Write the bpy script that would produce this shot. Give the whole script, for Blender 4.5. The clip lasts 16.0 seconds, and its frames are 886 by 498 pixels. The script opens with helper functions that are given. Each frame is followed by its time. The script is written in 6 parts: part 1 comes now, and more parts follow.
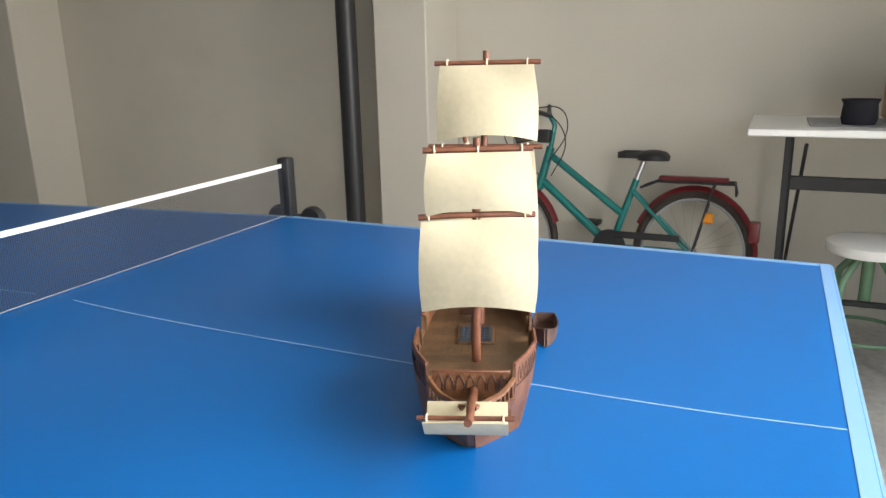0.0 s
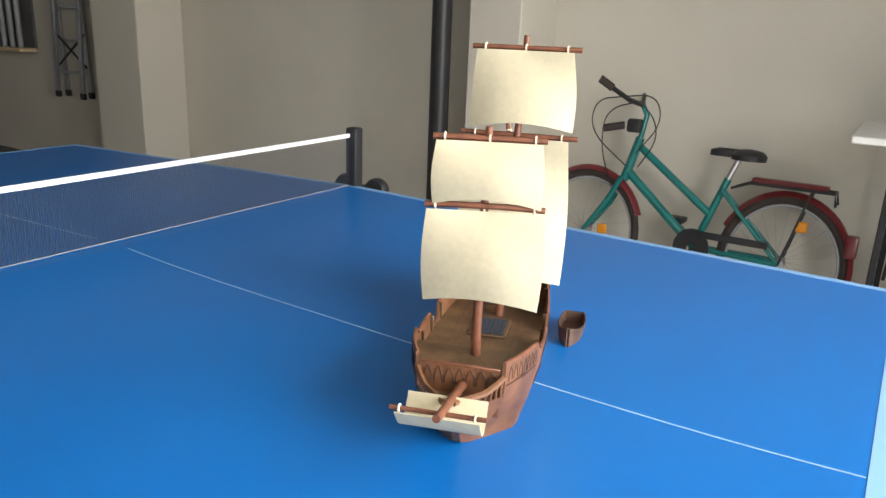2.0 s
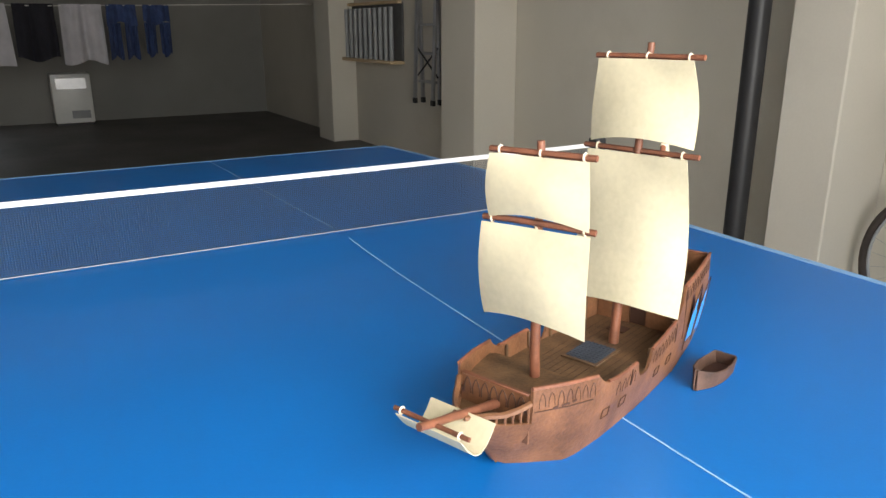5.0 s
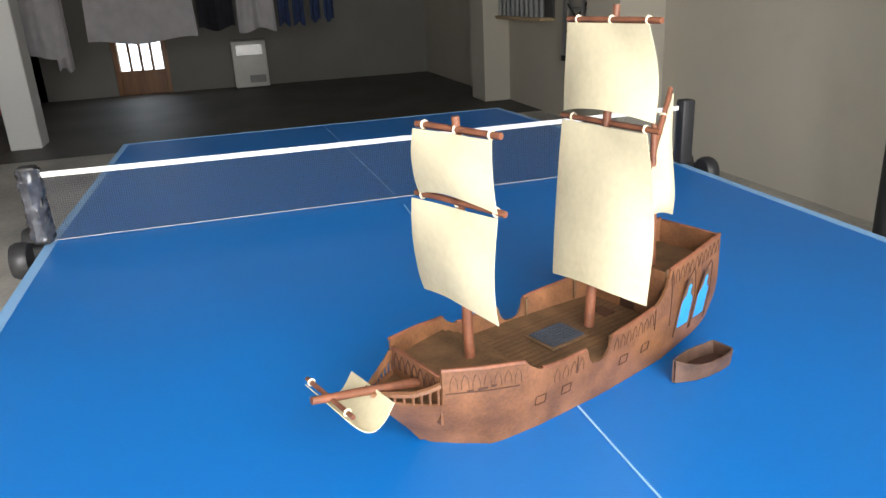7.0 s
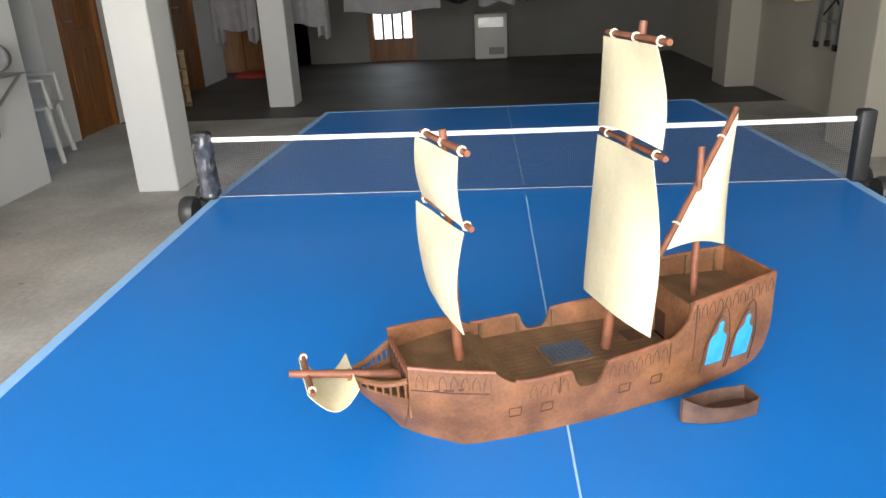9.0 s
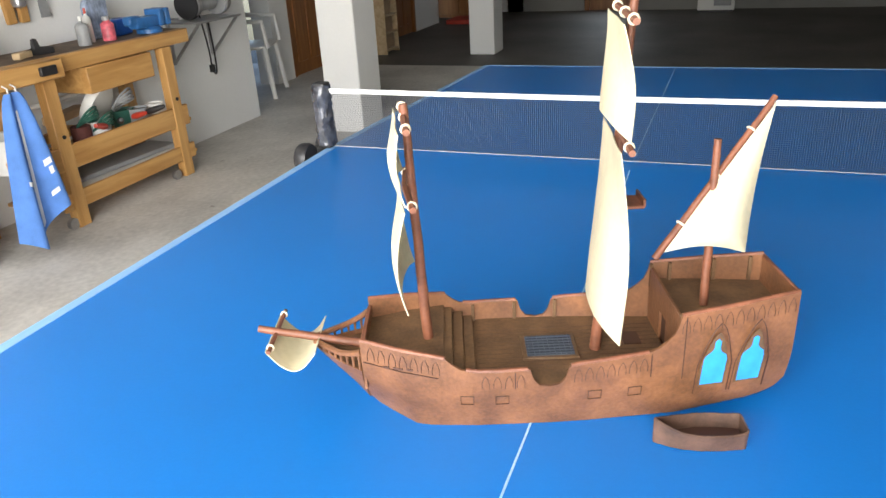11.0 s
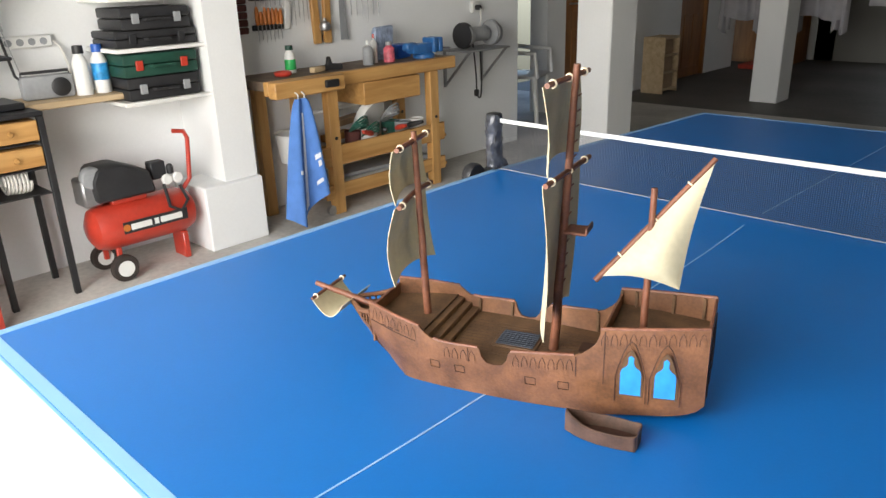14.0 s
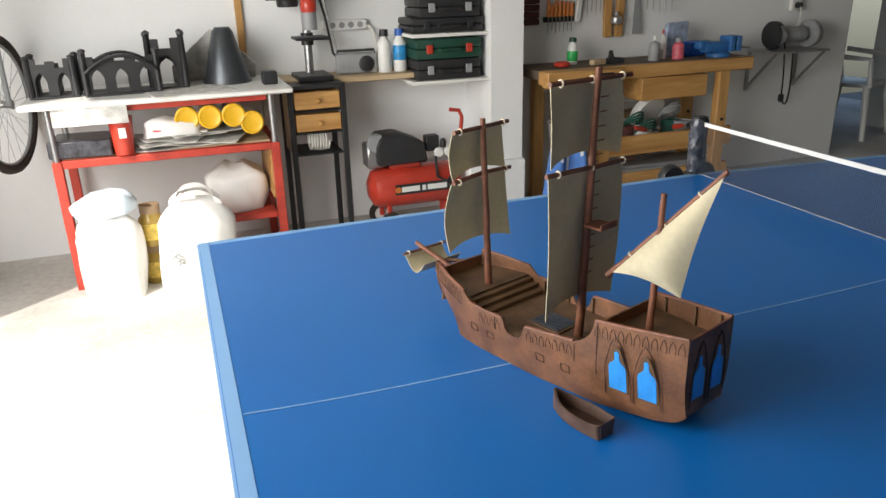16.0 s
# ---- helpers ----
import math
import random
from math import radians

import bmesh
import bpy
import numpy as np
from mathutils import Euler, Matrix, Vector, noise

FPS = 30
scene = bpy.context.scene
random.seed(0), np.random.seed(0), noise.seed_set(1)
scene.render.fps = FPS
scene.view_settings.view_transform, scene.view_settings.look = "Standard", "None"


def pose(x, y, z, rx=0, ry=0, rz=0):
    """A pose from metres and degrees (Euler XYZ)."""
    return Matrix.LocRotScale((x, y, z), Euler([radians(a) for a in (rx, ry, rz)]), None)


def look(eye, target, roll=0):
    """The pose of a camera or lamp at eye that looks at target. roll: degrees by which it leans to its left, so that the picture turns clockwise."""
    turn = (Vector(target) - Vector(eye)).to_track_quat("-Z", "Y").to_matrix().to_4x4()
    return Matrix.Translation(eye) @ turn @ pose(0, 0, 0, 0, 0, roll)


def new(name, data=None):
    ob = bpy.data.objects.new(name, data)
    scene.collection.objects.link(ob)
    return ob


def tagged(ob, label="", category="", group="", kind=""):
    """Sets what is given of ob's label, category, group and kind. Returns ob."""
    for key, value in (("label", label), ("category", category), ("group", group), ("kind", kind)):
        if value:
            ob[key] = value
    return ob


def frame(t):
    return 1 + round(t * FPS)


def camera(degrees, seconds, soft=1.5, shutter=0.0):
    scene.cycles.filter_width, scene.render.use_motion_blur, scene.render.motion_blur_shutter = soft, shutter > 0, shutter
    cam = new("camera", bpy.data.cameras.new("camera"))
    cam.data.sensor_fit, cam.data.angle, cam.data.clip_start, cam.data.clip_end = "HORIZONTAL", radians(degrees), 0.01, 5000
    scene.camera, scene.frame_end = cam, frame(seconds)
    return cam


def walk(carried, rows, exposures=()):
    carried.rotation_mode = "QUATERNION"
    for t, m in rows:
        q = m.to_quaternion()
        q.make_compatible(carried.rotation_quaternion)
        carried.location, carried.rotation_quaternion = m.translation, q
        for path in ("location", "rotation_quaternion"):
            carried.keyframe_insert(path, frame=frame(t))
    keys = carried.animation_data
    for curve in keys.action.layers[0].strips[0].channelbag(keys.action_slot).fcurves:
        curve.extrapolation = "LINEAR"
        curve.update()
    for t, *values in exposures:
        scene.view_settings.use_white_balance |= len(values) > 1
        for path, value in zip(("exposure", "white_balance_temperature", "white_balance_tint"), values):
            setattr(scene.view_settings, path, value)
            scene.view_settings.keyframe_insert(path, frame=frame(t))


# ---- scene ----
cam = camera(62.3, 16.0)
PATH = [
    (0, (1.236, -0.916, 1.206), (0.44, 0.845, 0.691), -1.3),
    (0.5, (1.243, -0.914, 1.209), (0.435, 0.832, 0.662), -1.2),
    (1, (1.263, -0.912, 1.206), (0.395, 0.803, 0.653), -1.4),
    (1.5, (1.294, -0.89, 1.207), (0.358, 0.787, 0.649), -0.4),
    (2, (1.319, -0.845, 1.215), (0.302, 0.777, 0.636), 2.3),
    (2.5, (1.335, -0.795, 1.213), (0.233, 0.757, 0.601), 2.3),
    (3, (1.357, -0.78, 1.213), (0.166, 0.692, 0.568), 0.9),
    (3.5, (1.391, -0.753, 1.218), (0.085, 0.613, 0.561), -0.1),
    (4, (1.445, -0.717, 1.226), (-0.016, 0.493, 0.596), -0.7),
    (6.5, (1.632, -0.408, 1.229), (-0.156, 0.234, 0.604), -1.3),
    (7, (1.64, -0.352, 1.237), (-0.175, 0.15, 0.564), -3.0),
    (7.5, (1.658, -0.295, 1.255), (-0.194, 0.003, 0.564), -2.2),
    (8, (1.681, -0.228, 1.265), (-0.195, -0.092, 0.586), -2.9),
    (8.5, (1.702, -0.156, 1.268), (-0.178, -0.157, 0.585), -3.1),
    (11, (1.609, 0.167, 1.278), (-0.094, -0.501, 0.469), -3.3),
    (11.5, (1.612, 0.238, 1.285), (-0.027, -0.612, 0.517), -4.6),
    (12, (1.632, 0.292, 1.289), (0.052, -0.685, 0.549), -4.8),
    (12.5, (1.639, 0.325, 1.292), (0.084, -0.688, 0.546), -4.8),
    (13, (1.668, 0.383, 1.284), (0.172, -0.727, 0.556), -3.6),
    (13.5, (1.676, 0.468, 1.3), (0.203, -0.688, 0.597), -3.0),
    (14, (1.625, 0.593, 1.316), (0.283, -0.713, 0.612), -1.9),
    (14.5, (1.564, 0.717, 1.322), (0.529, -0.842, 0.618), -2.2),
    (15, (1.521, 0.779, 1.311), (0.611, -0.862, 0.621), -3.4),
    (15.5, (1.487, 0.86, 1.312), (0.716, -0.858, 0.638), -2.5),
    (16, (1.374, 0.917, 1.324), (0.745, -0.848, 0.623), -1.5),
]
walk(cam, [(t, look(eye, target, roll)) for t, eye, target, roll in PATH],
     [(0, 0.8, 6500, 10), (4, 0.8, 6500, 10), (8.5, 0.9, 6500, 10), (11, 1.08, 6500, 10), (12.5, 0.95, 6500, 10), (14.5, 0.48, 6500, 10), (16, 0.0, 6500, 10)])

# ---- world and light ----
world = bpy.data.worlds.new("sky")
scene.world = world
world.use_nodes = True
wn = world.node_tree.nodes
sky = wn.new("ShaderNodeTexSky")
sky.sky_type = "NISHITA"
sky.sun_disc = False
SUN_EL, SUN_AZ = 42.0, 40.0          # height above the horizon, turn from +x towards +y
sky.sun_elevation = radians(SUN_EL)
sky.sun_rotation = radians(90 - SUN_AZ)
wn["Background"].inputs[1].default_value = 0.15
world.node_tree.links.new(sky.outputs[0], wn["Background"].inputs[0])

sun = new("sun", bpy.data.lights.new("sun", "SUN"))
sun.data.energy, sun.data.angle, sun.data.color = 5.0, radians(0.5), (1.0, 0.95, 0.86)
sd = Vector((math.cos(radians(SUN_EL)) * math.cos(radians(SUN_AZ)), math.cos(radians(SUN_EL)) * math.sin(radians(SUN_AZ)), math.sin(radians(SUN_EL))))
sun.matrix_world = look(sd * 20, (0, 0, 0))

GX = 2.75                              # inner face of the garage-door wall
gate_light = new("gate_daylight", bpy.data.lights.new("gate_daylight", "AREA"))
gate_light.data.shape, gate_light.data.size, gate_light.data.size_y = "RECTANGLE", 2.3, 1.5
gate_light.data.spread = radians(172)
gate_light.data.energy, gate_light.data.color = 88, (1.0, 0.965, 0.91)
gate_light.matrix_world = look((GX + 0.1, -0.42, 1.50), (-1.2, -1.9, 0.9))


# ---- materials ----
def mat(name, col, rough=0.6, metal=0.0, var=0.12, scale=8.0, bump=0.0, fine=60.0, coat=0.0, island=0.0, trans=0.0):
    """A surface with two scales of colour variation and a fine relief."""
    m = bpy.data.materials.new(name)
    m.use_nodes = True
    n, l = m.node_tree.nodes, m.node_tree.links
    b = n["Principled BSDF"]
    b.inputs["Roughness"].default_value, b.inputs["Metallic"].default_value = rough, metal
    b.inputs["Coat Weight"].default_value = coat
    tc = n.new("ShaderNodeTexCoord")
    a1, a2 = n.new("ShaderNodeTexNoise"), n.new("ShaderNodeTexNoise")
    a1.inputs["Scale"].default_value, a2.inputs["Scale"].default_value = scale, fine
    a1.inputs["Detail"].default_value = a2.inputs["Detail"].default_value = 4
    for k in (a1, a2):
        l.new(tc.outputs["Object"], k.inputs["Vector"])
    mx = n.new("ShaderNodeMath")
    mx.operation = "MULTIPLY_ADD"
    mx.inputs[1].default_value = 0.4
    l.new(a2.outputs["Fac"], mx.inputs[0])
    l.new(a1.outputs["Fac"], mx.inputs[2])
    ramp = n.new("ShaderNodeValToRGB")
    ramp.color_ramp.elements[0].position, ramp.color_ramp.elements[1].position = 0.45, 0.95
    ramp.color_ramp.elements[0].color = (*[c * (1 - var) for c in col], 1)
    ramp.color_ramp.elements[1].color = (*[min(1, c * (1 + var)) for c in col], 1)
    l.new(mx.outputs[0], ramp.inputs[0])
    out = ramp.outputs[0]
    if island:
        oi = n.new("ShaderNodeObjectInfo")
        hs = n.new("ShaderNodeHueSaturation")
        mr = n.new("ShaderNodeMapRange")
        mr.inputs[3].default_value, mr.inputs[4].default_value = 1 - island, 1 + island
        l.new(oi.outputs["Random"], mr.inputs[0])
        l.new(mr.outputs[0], hs.inputs["Value"])
        l.new(out, hs.inputs["Color"])
        out = hs.outputs[0]
    l.new(out, b.inputs["Base Color"])
    if bump:
        bp = n.new("ShaderNodeBump")
        bp.inputs["Strength"].default_value, bp.inputs["Distance"].default_value = bump, 0.01
        l.new(a2.outputs["Fac"], bp.inputs["Height"])
        l.new(bp.outputs[0], b.inputs["Normal"])
    if trans:
        tr, ms = n.new("ShaderNodeBsdfTranslucent"), n.new("ShaderNodeMixShader")
        l.new(out, tr.inputs[0])
        ms.inputs[0].default_value = trans
        l.new(b.outputs[0], ms.inputs[1])
        l.new(tr.outputs[0], ms.inputs[2])
        l.new(ms.outputs[0], n["Material Output"].inputs[0])
    return m


def wood(name, dark, light, axis=0, scale=3.0, rough=0.5):
    """Wood with a stretched grain along one axis."""
    m = bpy.data.materials.new(name)
    m.use_nodes = True
    n, l = m.node_tree.nodes, m.node_tree.links
    b = n["Principled BSDF"]
    b.inputs["Roughness"].default_value = rough
    tc, mp, no, ramp = n.new("ShaderNodeTexCoord"), n.new("ShaderNodeMapping"), n.new("ShaderNodeTexNoise"), n.new("ShaderNodeValToRGB")
    s = [scale * 10] * 3
    s[axis] = scale
    mp.inputs["Scale"].default_value = s
    no.inputs["Scale"].default_value, no.inputs["Detail"].default_value, no.inputs["Distortion"].default_value = 1.0, 5, 0.6
    ramp.color_ramp.elements[0].position, ramp.color_ramp.elements[1].position = 0.3, 0.7
    ramp.color_ramp.elements[0].color, ramp.color_ramp.elements[1].color = (*dark, 1), (*light, 1)
    l.new(tc.outputs["Object"], mp.inputs[0])
    l.new(mp.outputs[0], no.inputs["Vector"])
    l.new(no.outputs["Fac"], ramp.inputs[0])
    l.new(ramp.outputs[0], b.inputs["Base Color"])
    bp = n.new("ShaderNodeBump")
    bp.inputs["Strength"].default_value, bp.inputs["Distance"].default_value = 0.15, 0.003
    l.new(no.outputs["Fac"], bp.inputs["Height"])
    l.new(bp.outputs[0], b.inputs["Normal"])
    return m


def glow(name, col, strength):
    m = bpy.data.materials.new(name)
    m.use_nodes = True
    b = m.node_tree.nodes["Principled BSDF"]
    b.inputs["Base Color"].default_value = (*col, 1)
    b.inputs["Emission Color"].default_value, b.inputs["Emission Strength"].default_value = (*col, 1), strength
    return m


M_WALL = mat("wall_paint", (0.60, 0.565, 0.49), 0.9, var=0.05, scale=1.2, bump=0.06, fine=90)
M_WHITE = mat("white_plaster", (0.84, 0.85, 0.85), 0.85, var=0.04, scale=1.5, bump=0.06, fine=90)
# The dimness of the far end and passage is put into this grey.
M_SHADEW = mat("shade_grey_plaster", (0.26, 0.255, 0.24), 0.9, var=0.12, scale=1.2, bump=0.06, fine=80)
M_FLOOR = mat("worn_concrete", (0.58, 0.56, 0.52), 0.8, var=0.32, scale=1.6, bump=0.12, fine=35)
M_FLOORD = mat("dark_far_concrete", (0.115, 0.106, 0.096), 0.6, var=0.35, scale=1.3, bump=0.1, fine=30)
def stained(m, scale, low, high, dark):
    """Lays scattered dark stains over a material's colour."""
    n, l = m.node_tree.nodes, m.node_tree.links
    b = n["Principled BSDF"]
    src = b.inputs["Base Color"].links[0].from_socket
    tc, no, ramp, mx = n.new("ShaderNodeTexCoord"), n.new("ShaderNodeTexNoise"), n.new("ShaderNodeValToRGB"), n.new("ShaderNodeMix")
    no.inputs["Scale"].default_value, no.inputs["Detail"].default_value, no.inputs["Roughness"].default_value = scale, 6, 0.65
    ramp.color_ramp.elements[0].position, ramp.color_ramp.elements[1].position = low, high
    mx.data_type = "RGBA"
    l.new(tc.outputs["Object"], no.inputs["Vector"])
    l.new(no.outputs["Fac"], ramp.inputs[0])
    l.new(ramp.outputs[0], mx.inputs["Factor"])
    l.new(src, mx.inputs["A"])
    mx.inputs["B"].default_value = (*dark, 1)
    l.new(mx.outputs["Result"], b.inputs["Base Color"])
    return m


stained(M_FLOOR, 5.0, 0.66, 0.74, (0.20, 0.18, 0.16))
stained(M_FLOOR, 1.1, 0.52, 0.95, (0.30, 0.28, 0.25))
stained(M_WALL, 0.9, 0.56, 0.95, (0.48, 0.44, 0.37))
# Ceiling out of view; its grey is chosen to hold down bounced light.
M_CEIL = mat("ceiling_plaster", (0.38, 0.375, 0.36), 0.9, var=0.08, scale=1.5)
M_BLUE = mat("blue_table_paint", (0.002, 0.140, 0.475), 0.38, var=0.05, scale=2.5, fine=220, bump=0.02)
M_LINE = mat("table_line_paint", (0.22, 0.42, 0.70), 0.5, var=0.04)
M_THIN = mat("thin_line_paint", (0.30, 0.48, 0.72), 0.5, var=0.2)
M_BLACK = mat("black_metal", (0.018, 0.018, 0.02), 0.45, var=0.25)
M_PLASTIC = mat("black_plastic", (0.022, 0.022, 0.024), 0.5, var=0.25, scale=14)
M_FOIL = mat("crumpled_plastic_film", (0.07, 0.075, 0.09), 0.2, 0.3, var=0.6, scale=30, fine=90)
M_NET = mat("dark_net_cord", (0.07, 0.075, 0.09), 0.8)
M_CORD = mat("greyed_white_cord", (0.34, 0.36, 0.38), 0.8, var=0.15, scale=30)
M_TAPE = mat("white_net_tape", (0.80, 0.80, 0.78), 0.8, var=0.04, scale=20)
M_STEEL = mat("grey_steel", (0.45, 0.45, 0.46), 0.35, 0.9, var=0.15)
M_HULL = mat("stained_brown_card", (0.168, 0.074, 0.033), 0.47, var=0.45, scale=22, bump=0.10, fine=240)
stained(M_HULL, 16.0, 0.52, 0.80, (0.085, 0.036, 0.020))
M_DECK = mat("dark_brown_deck", (0.115, 0.062, 0.028), 0.6, var=0.45, scale=30, bump=0.10, fine=260)
M_BOAT = mat("dark_weathered_card", (0.080, 0.043, 0.028), 0.6, var=0.45, scale=40, bump=0.08, fine=260)
M_LINEWORK = mat("dark_engraved_line", (0.055, 0.022, 0.012), 0.6)
M_SPAR = mat("reddish_stained_dowel", (0.17, 0.062, 0.032), 0.5, var=0.4, scale=40, fine=200)
M_SAIL = mat("cream_paper", (0.53, 0.475, 0.325), 0.85, var=0.16, scale=11, bump=0.012, fine=120, trans=0.0)
M_TIE = mat("cream_cord", (0.72, 0.62, 0.46), 0.8)
M_GRATE = mat("grey_blue_grating", (0.045, 0.055, 0.075), 0.5, var=0.3)
M_PANE = mat("blue_window_foil", (0.04, 0.30, 0.80), 0.3, var=0.25, scale=25)


# ---- mesh builders ----
def bm_box(sx, sy, sz, cx=0, cy=0, cz=0, bev=0.0, seg=1, rot=None, bm=None):
    own = bmesh.new()
    bmesh.ops.create_cube(own, size=1, matrix=Matrix.Diagonal((sx, sy, sz, 1)))
    if bev:
        bmesh.ops.bevel(own, geom=own.edges[:], offset=bev, segments=seg, affect="EDGES", profile=0.5)
    bmesh.ops.transform(own, matrix=Matrix.Translation((cx, cy, cz)) @ (rot or Matrix()), verts=own.verts)
    return join(bm, own)


def join(bm, own):
    if bm is None:
        return own
    me = bpy.data.meshes.new("tmp")
    own.to_mesh(me)
    own.free()
    bm.from_mesh(me)
    bpy.data.meshes.remove(me)
    return bm


def bm_lathe(profile, seg=20, m=None, bm=None):
    """Turns (radius, height) pairs about z."""
    own = bmesh.new()
    rings = []
    for r, z in profile:
        if r < 1e-6:
            rings.append([own.verts.new((0, 0, z))])
        else:
            rings.append([own.verts.new((r * math.cos(2 * math.pi * k / seg), r * math.sin(2 * math.pi * k / seg), z)) for k in range(seg)])
    for a, b in zip(rings, rings[1:]):
        for k in range(seg):
            q = [a[k % len(a)], a[(k + 1) % len(a)], b[(k + 1) % len(b)], b[k % len(b)]]
            q = [v for i, v in enumerate(q) if v not in q[:i]]
            if len(q) > 2:
                own.faces.new(q)
    if m is not None:
        bmesh.ops.transform(own, matrix=m, verts=own.verts)
    return join(bm, own)


def bm_tube(pts, r, seg=8, closed=False, bm=None):
    """A round bar along points; r may be one radius or one a point."""
    own = bmesh.new()
    P = [Vector(p) for p in pts]
    rr = r if isinstance(r, (list, tuple)) else [r] * len(P)
    rings, side = [], None
    for i, p in enumerate(P):
        a = P[i - 1] if (i or closed) else p
        b = P[(i + 1) % len(P)] if (i < len(P) - 1 or closed) else p
        d = (b - a).normalized()
        if side is None:
            side = d.orthogonal().normalized()
        side = (side - d * side.dot(d)).normalized()
        up = d.cross(side)
        rings.append([own.verts.new(p + rr[i] * (side * math.cos(2 * math.pi * k / seg) + up * math.sin(2 * math.pi * k / seg))) for k in range(seg)])
    n = len(P)
    for i in range(n if closed else n - 1):
        a, b = rings[i], rings[(i + 1) % n]
        for k in range(seg):
            own.faces.new((a[k], a[(k + 1) % seg], b[(k + 1) % seg], b[k]))
    if not closed:
        own.faces.new(rings[0][::-1])
        own.faces.new(rings[-1])
    bmesh.ops.recalc_face_normals(own, faces=own.faces)
    return join(bm, own)


def bm_prism(poly, depth, m=None, bm=None, bev=0.0):
    """A polygon in the xy plane, pulled up along z by depth."""
    own = bmesh.new()
    f = own.faces.new([own.verts.new((x, y, 0)) for x, y in poly])
    r = bmesh.ops.extrude_face_region(own, geom=[f])
    bmesh.ops.translate(own, vec=(0, 0, depth), verts=[v for v in r["geom"] if isinstance(v, bmesh.types.BMVert)])
    bmesh.ops.recalc_face_normals(own, faces=own.faces)
    if bev:
        bmesh.ops.bevel(own, geom=own.edges[:], offset=bev, segments=1, affect="EDGES")
    if m is not None:
        bmesh.ops.transform(own, matrix=m, verts=own.verts)
    return join(bm, own)


def bm_sheet(fn, nu, nv, thick=0.0):
    """A surface fn(s, t) over 0..1, given a thickness along its normals."""
    bm = bmesh.new()
    g = [[bm.verts.new(fn(i / nu, j / nv)) for j in range(nv + 1)] for i in range(nu + 1)]
    for i in range(nu):
        for j in range(nv):
            bm.faces.new((g[i][j], g[i + 1][j], g[i + 1][j + 1], g[i][j + 1]))
    if thick:
        bm.normal_update()
        bmesh.ops.solidify(bm, geom=bm.faces[:], thickness=thick)
        bmesh.ops.recalc_face_normals(bm, faces=bm.faces)
    return bm


XZ = pose(0, 0, 0, 90, 0, 0)          # turns a drawing in xy upright: y becomes z, depth goes to -y


def finish(name, bm, material, smooth=40):
    me = bpy.data.meshes.new(name)
    bm.to_mesh(me)
    bm.free()
    me.materials.append(material)
    if smooth:
        for p in me.polygons:
            p.use_smooth = True
        me.set_sharp_from_angle(angle=radians(smooth))
    return me


def part(name, bm, material, parent, label="", m=None, smooth=40):
    ob = new(name, finish(name, bm, material, smooth))
    ob.parent = parent
    if m is not None:
        ob.matrix_basis = m
    return tagged(ob, label)


def share(name, ob, parent, m):
    """One more piece on the mesh of ob."""
    o = new(name, ob.data)
    o.parent = parent
    o.matrix_basis = m
    return o


SHIFT = Matrix()                      # moves all that is placed after it is set


def thing(name, m, label, category, group="", kind=""):
    ob = new(name)
    ob.empty_display_size = 0.05
    ob.matrix_basis = SHIFT @ m
    return tagged(ob, label, category, group, kind)


def solo(name, bm, material, label, category="", group="", kind="", m=None, smooth=40):
    ob = new(name, finish(name, bm, material, smooth))
    if m is not None:
        ob.matrix_basis = SHIFT @ m
    return tagged(ob, label, category, group, kind)


def setting(name, bm, material, label, m=None, smooth=0):
    return solo(name, bm, material, label, "", "", "structure", m, smooth)


# ---- the garage ----
XF, XN = -9.75, GX                    # far wall, gate wall
YS, YB = -3.15, 2.70                  # workshop wall, bicycle wall
YD = -3.68                            # wall with the wooden doors
H = 2.75
FS = -5.3                             # where the darker floor begins
setting("floor", bm_box(XN + 9 - FS, 9.2, 0.2, (XN + 9 + FS) / 2, -0.6, -0.1), M_FLOOR, "grey worn concrete garage floor with stains")
setting("floor_far", bm_box(FS - XF + 0.2, 9.2, 0.2, (FS + XF - 0.2) / 2, -0.6, -0.1), M_FLOORD, "darker concrete floor at the far end")
setting("ceiling", bm_box(XN - XF + 0.4, 9.0, 0.2, (XN + XF) / 2, -0.6, H + 0.1), M_CEIL, "plain grey plaster garage ceiling, out of view")
setting("wall_south", bm_box(5.9, 0.2, H, -0.2, YS - 0.1, H / 2), M_WHITE, "white plastered workshop wall")
setting("wall_pier", bm_box(0.19, YS * -1 - 2.78, H, -0.34, (YS - 2.78) / 2, H / 2), M_WHITE, "white plastered pier beside the workbench")
setting("wall_plinth", bm_box(0.34, 0.30, 0.34, -0.27, -2.89, 0.17, 0.006), M_WHITE, "low white plastered plinth under the pier")
setting("wall_north", bm_box(XN - XF, 0.2, H, (XN + XF) / 2, YB + 0.1, H / 2), M_WALL, "cream painted garage wall behind the bicycle")
# Both passage walls carry their shade in the plaster colour.
setting("wall_passage", bm_box(1.5, 0.2, H, -3.6, -4.9, H / 2), M_SHADEW, "plain wall at the end of the dark passage")
setting("wall_passage_side", bm_box(0.2, 1.5, H, -3.05, -4.1, H / 2), M_SHADEW, "plain side wall of the dark passage")
setting("wall_far_side", bm_box(0.2, 3.0, H, XF - 0.1 + 0.0, -4.25, H / 2), M_WHITE, "dim white wall of the far corner")
setting("wall_corner", bm_box(1.6, 0.2, H, -9.0, -4.9, H / 2), M_WHITE, "dim white wall closing the far corner")


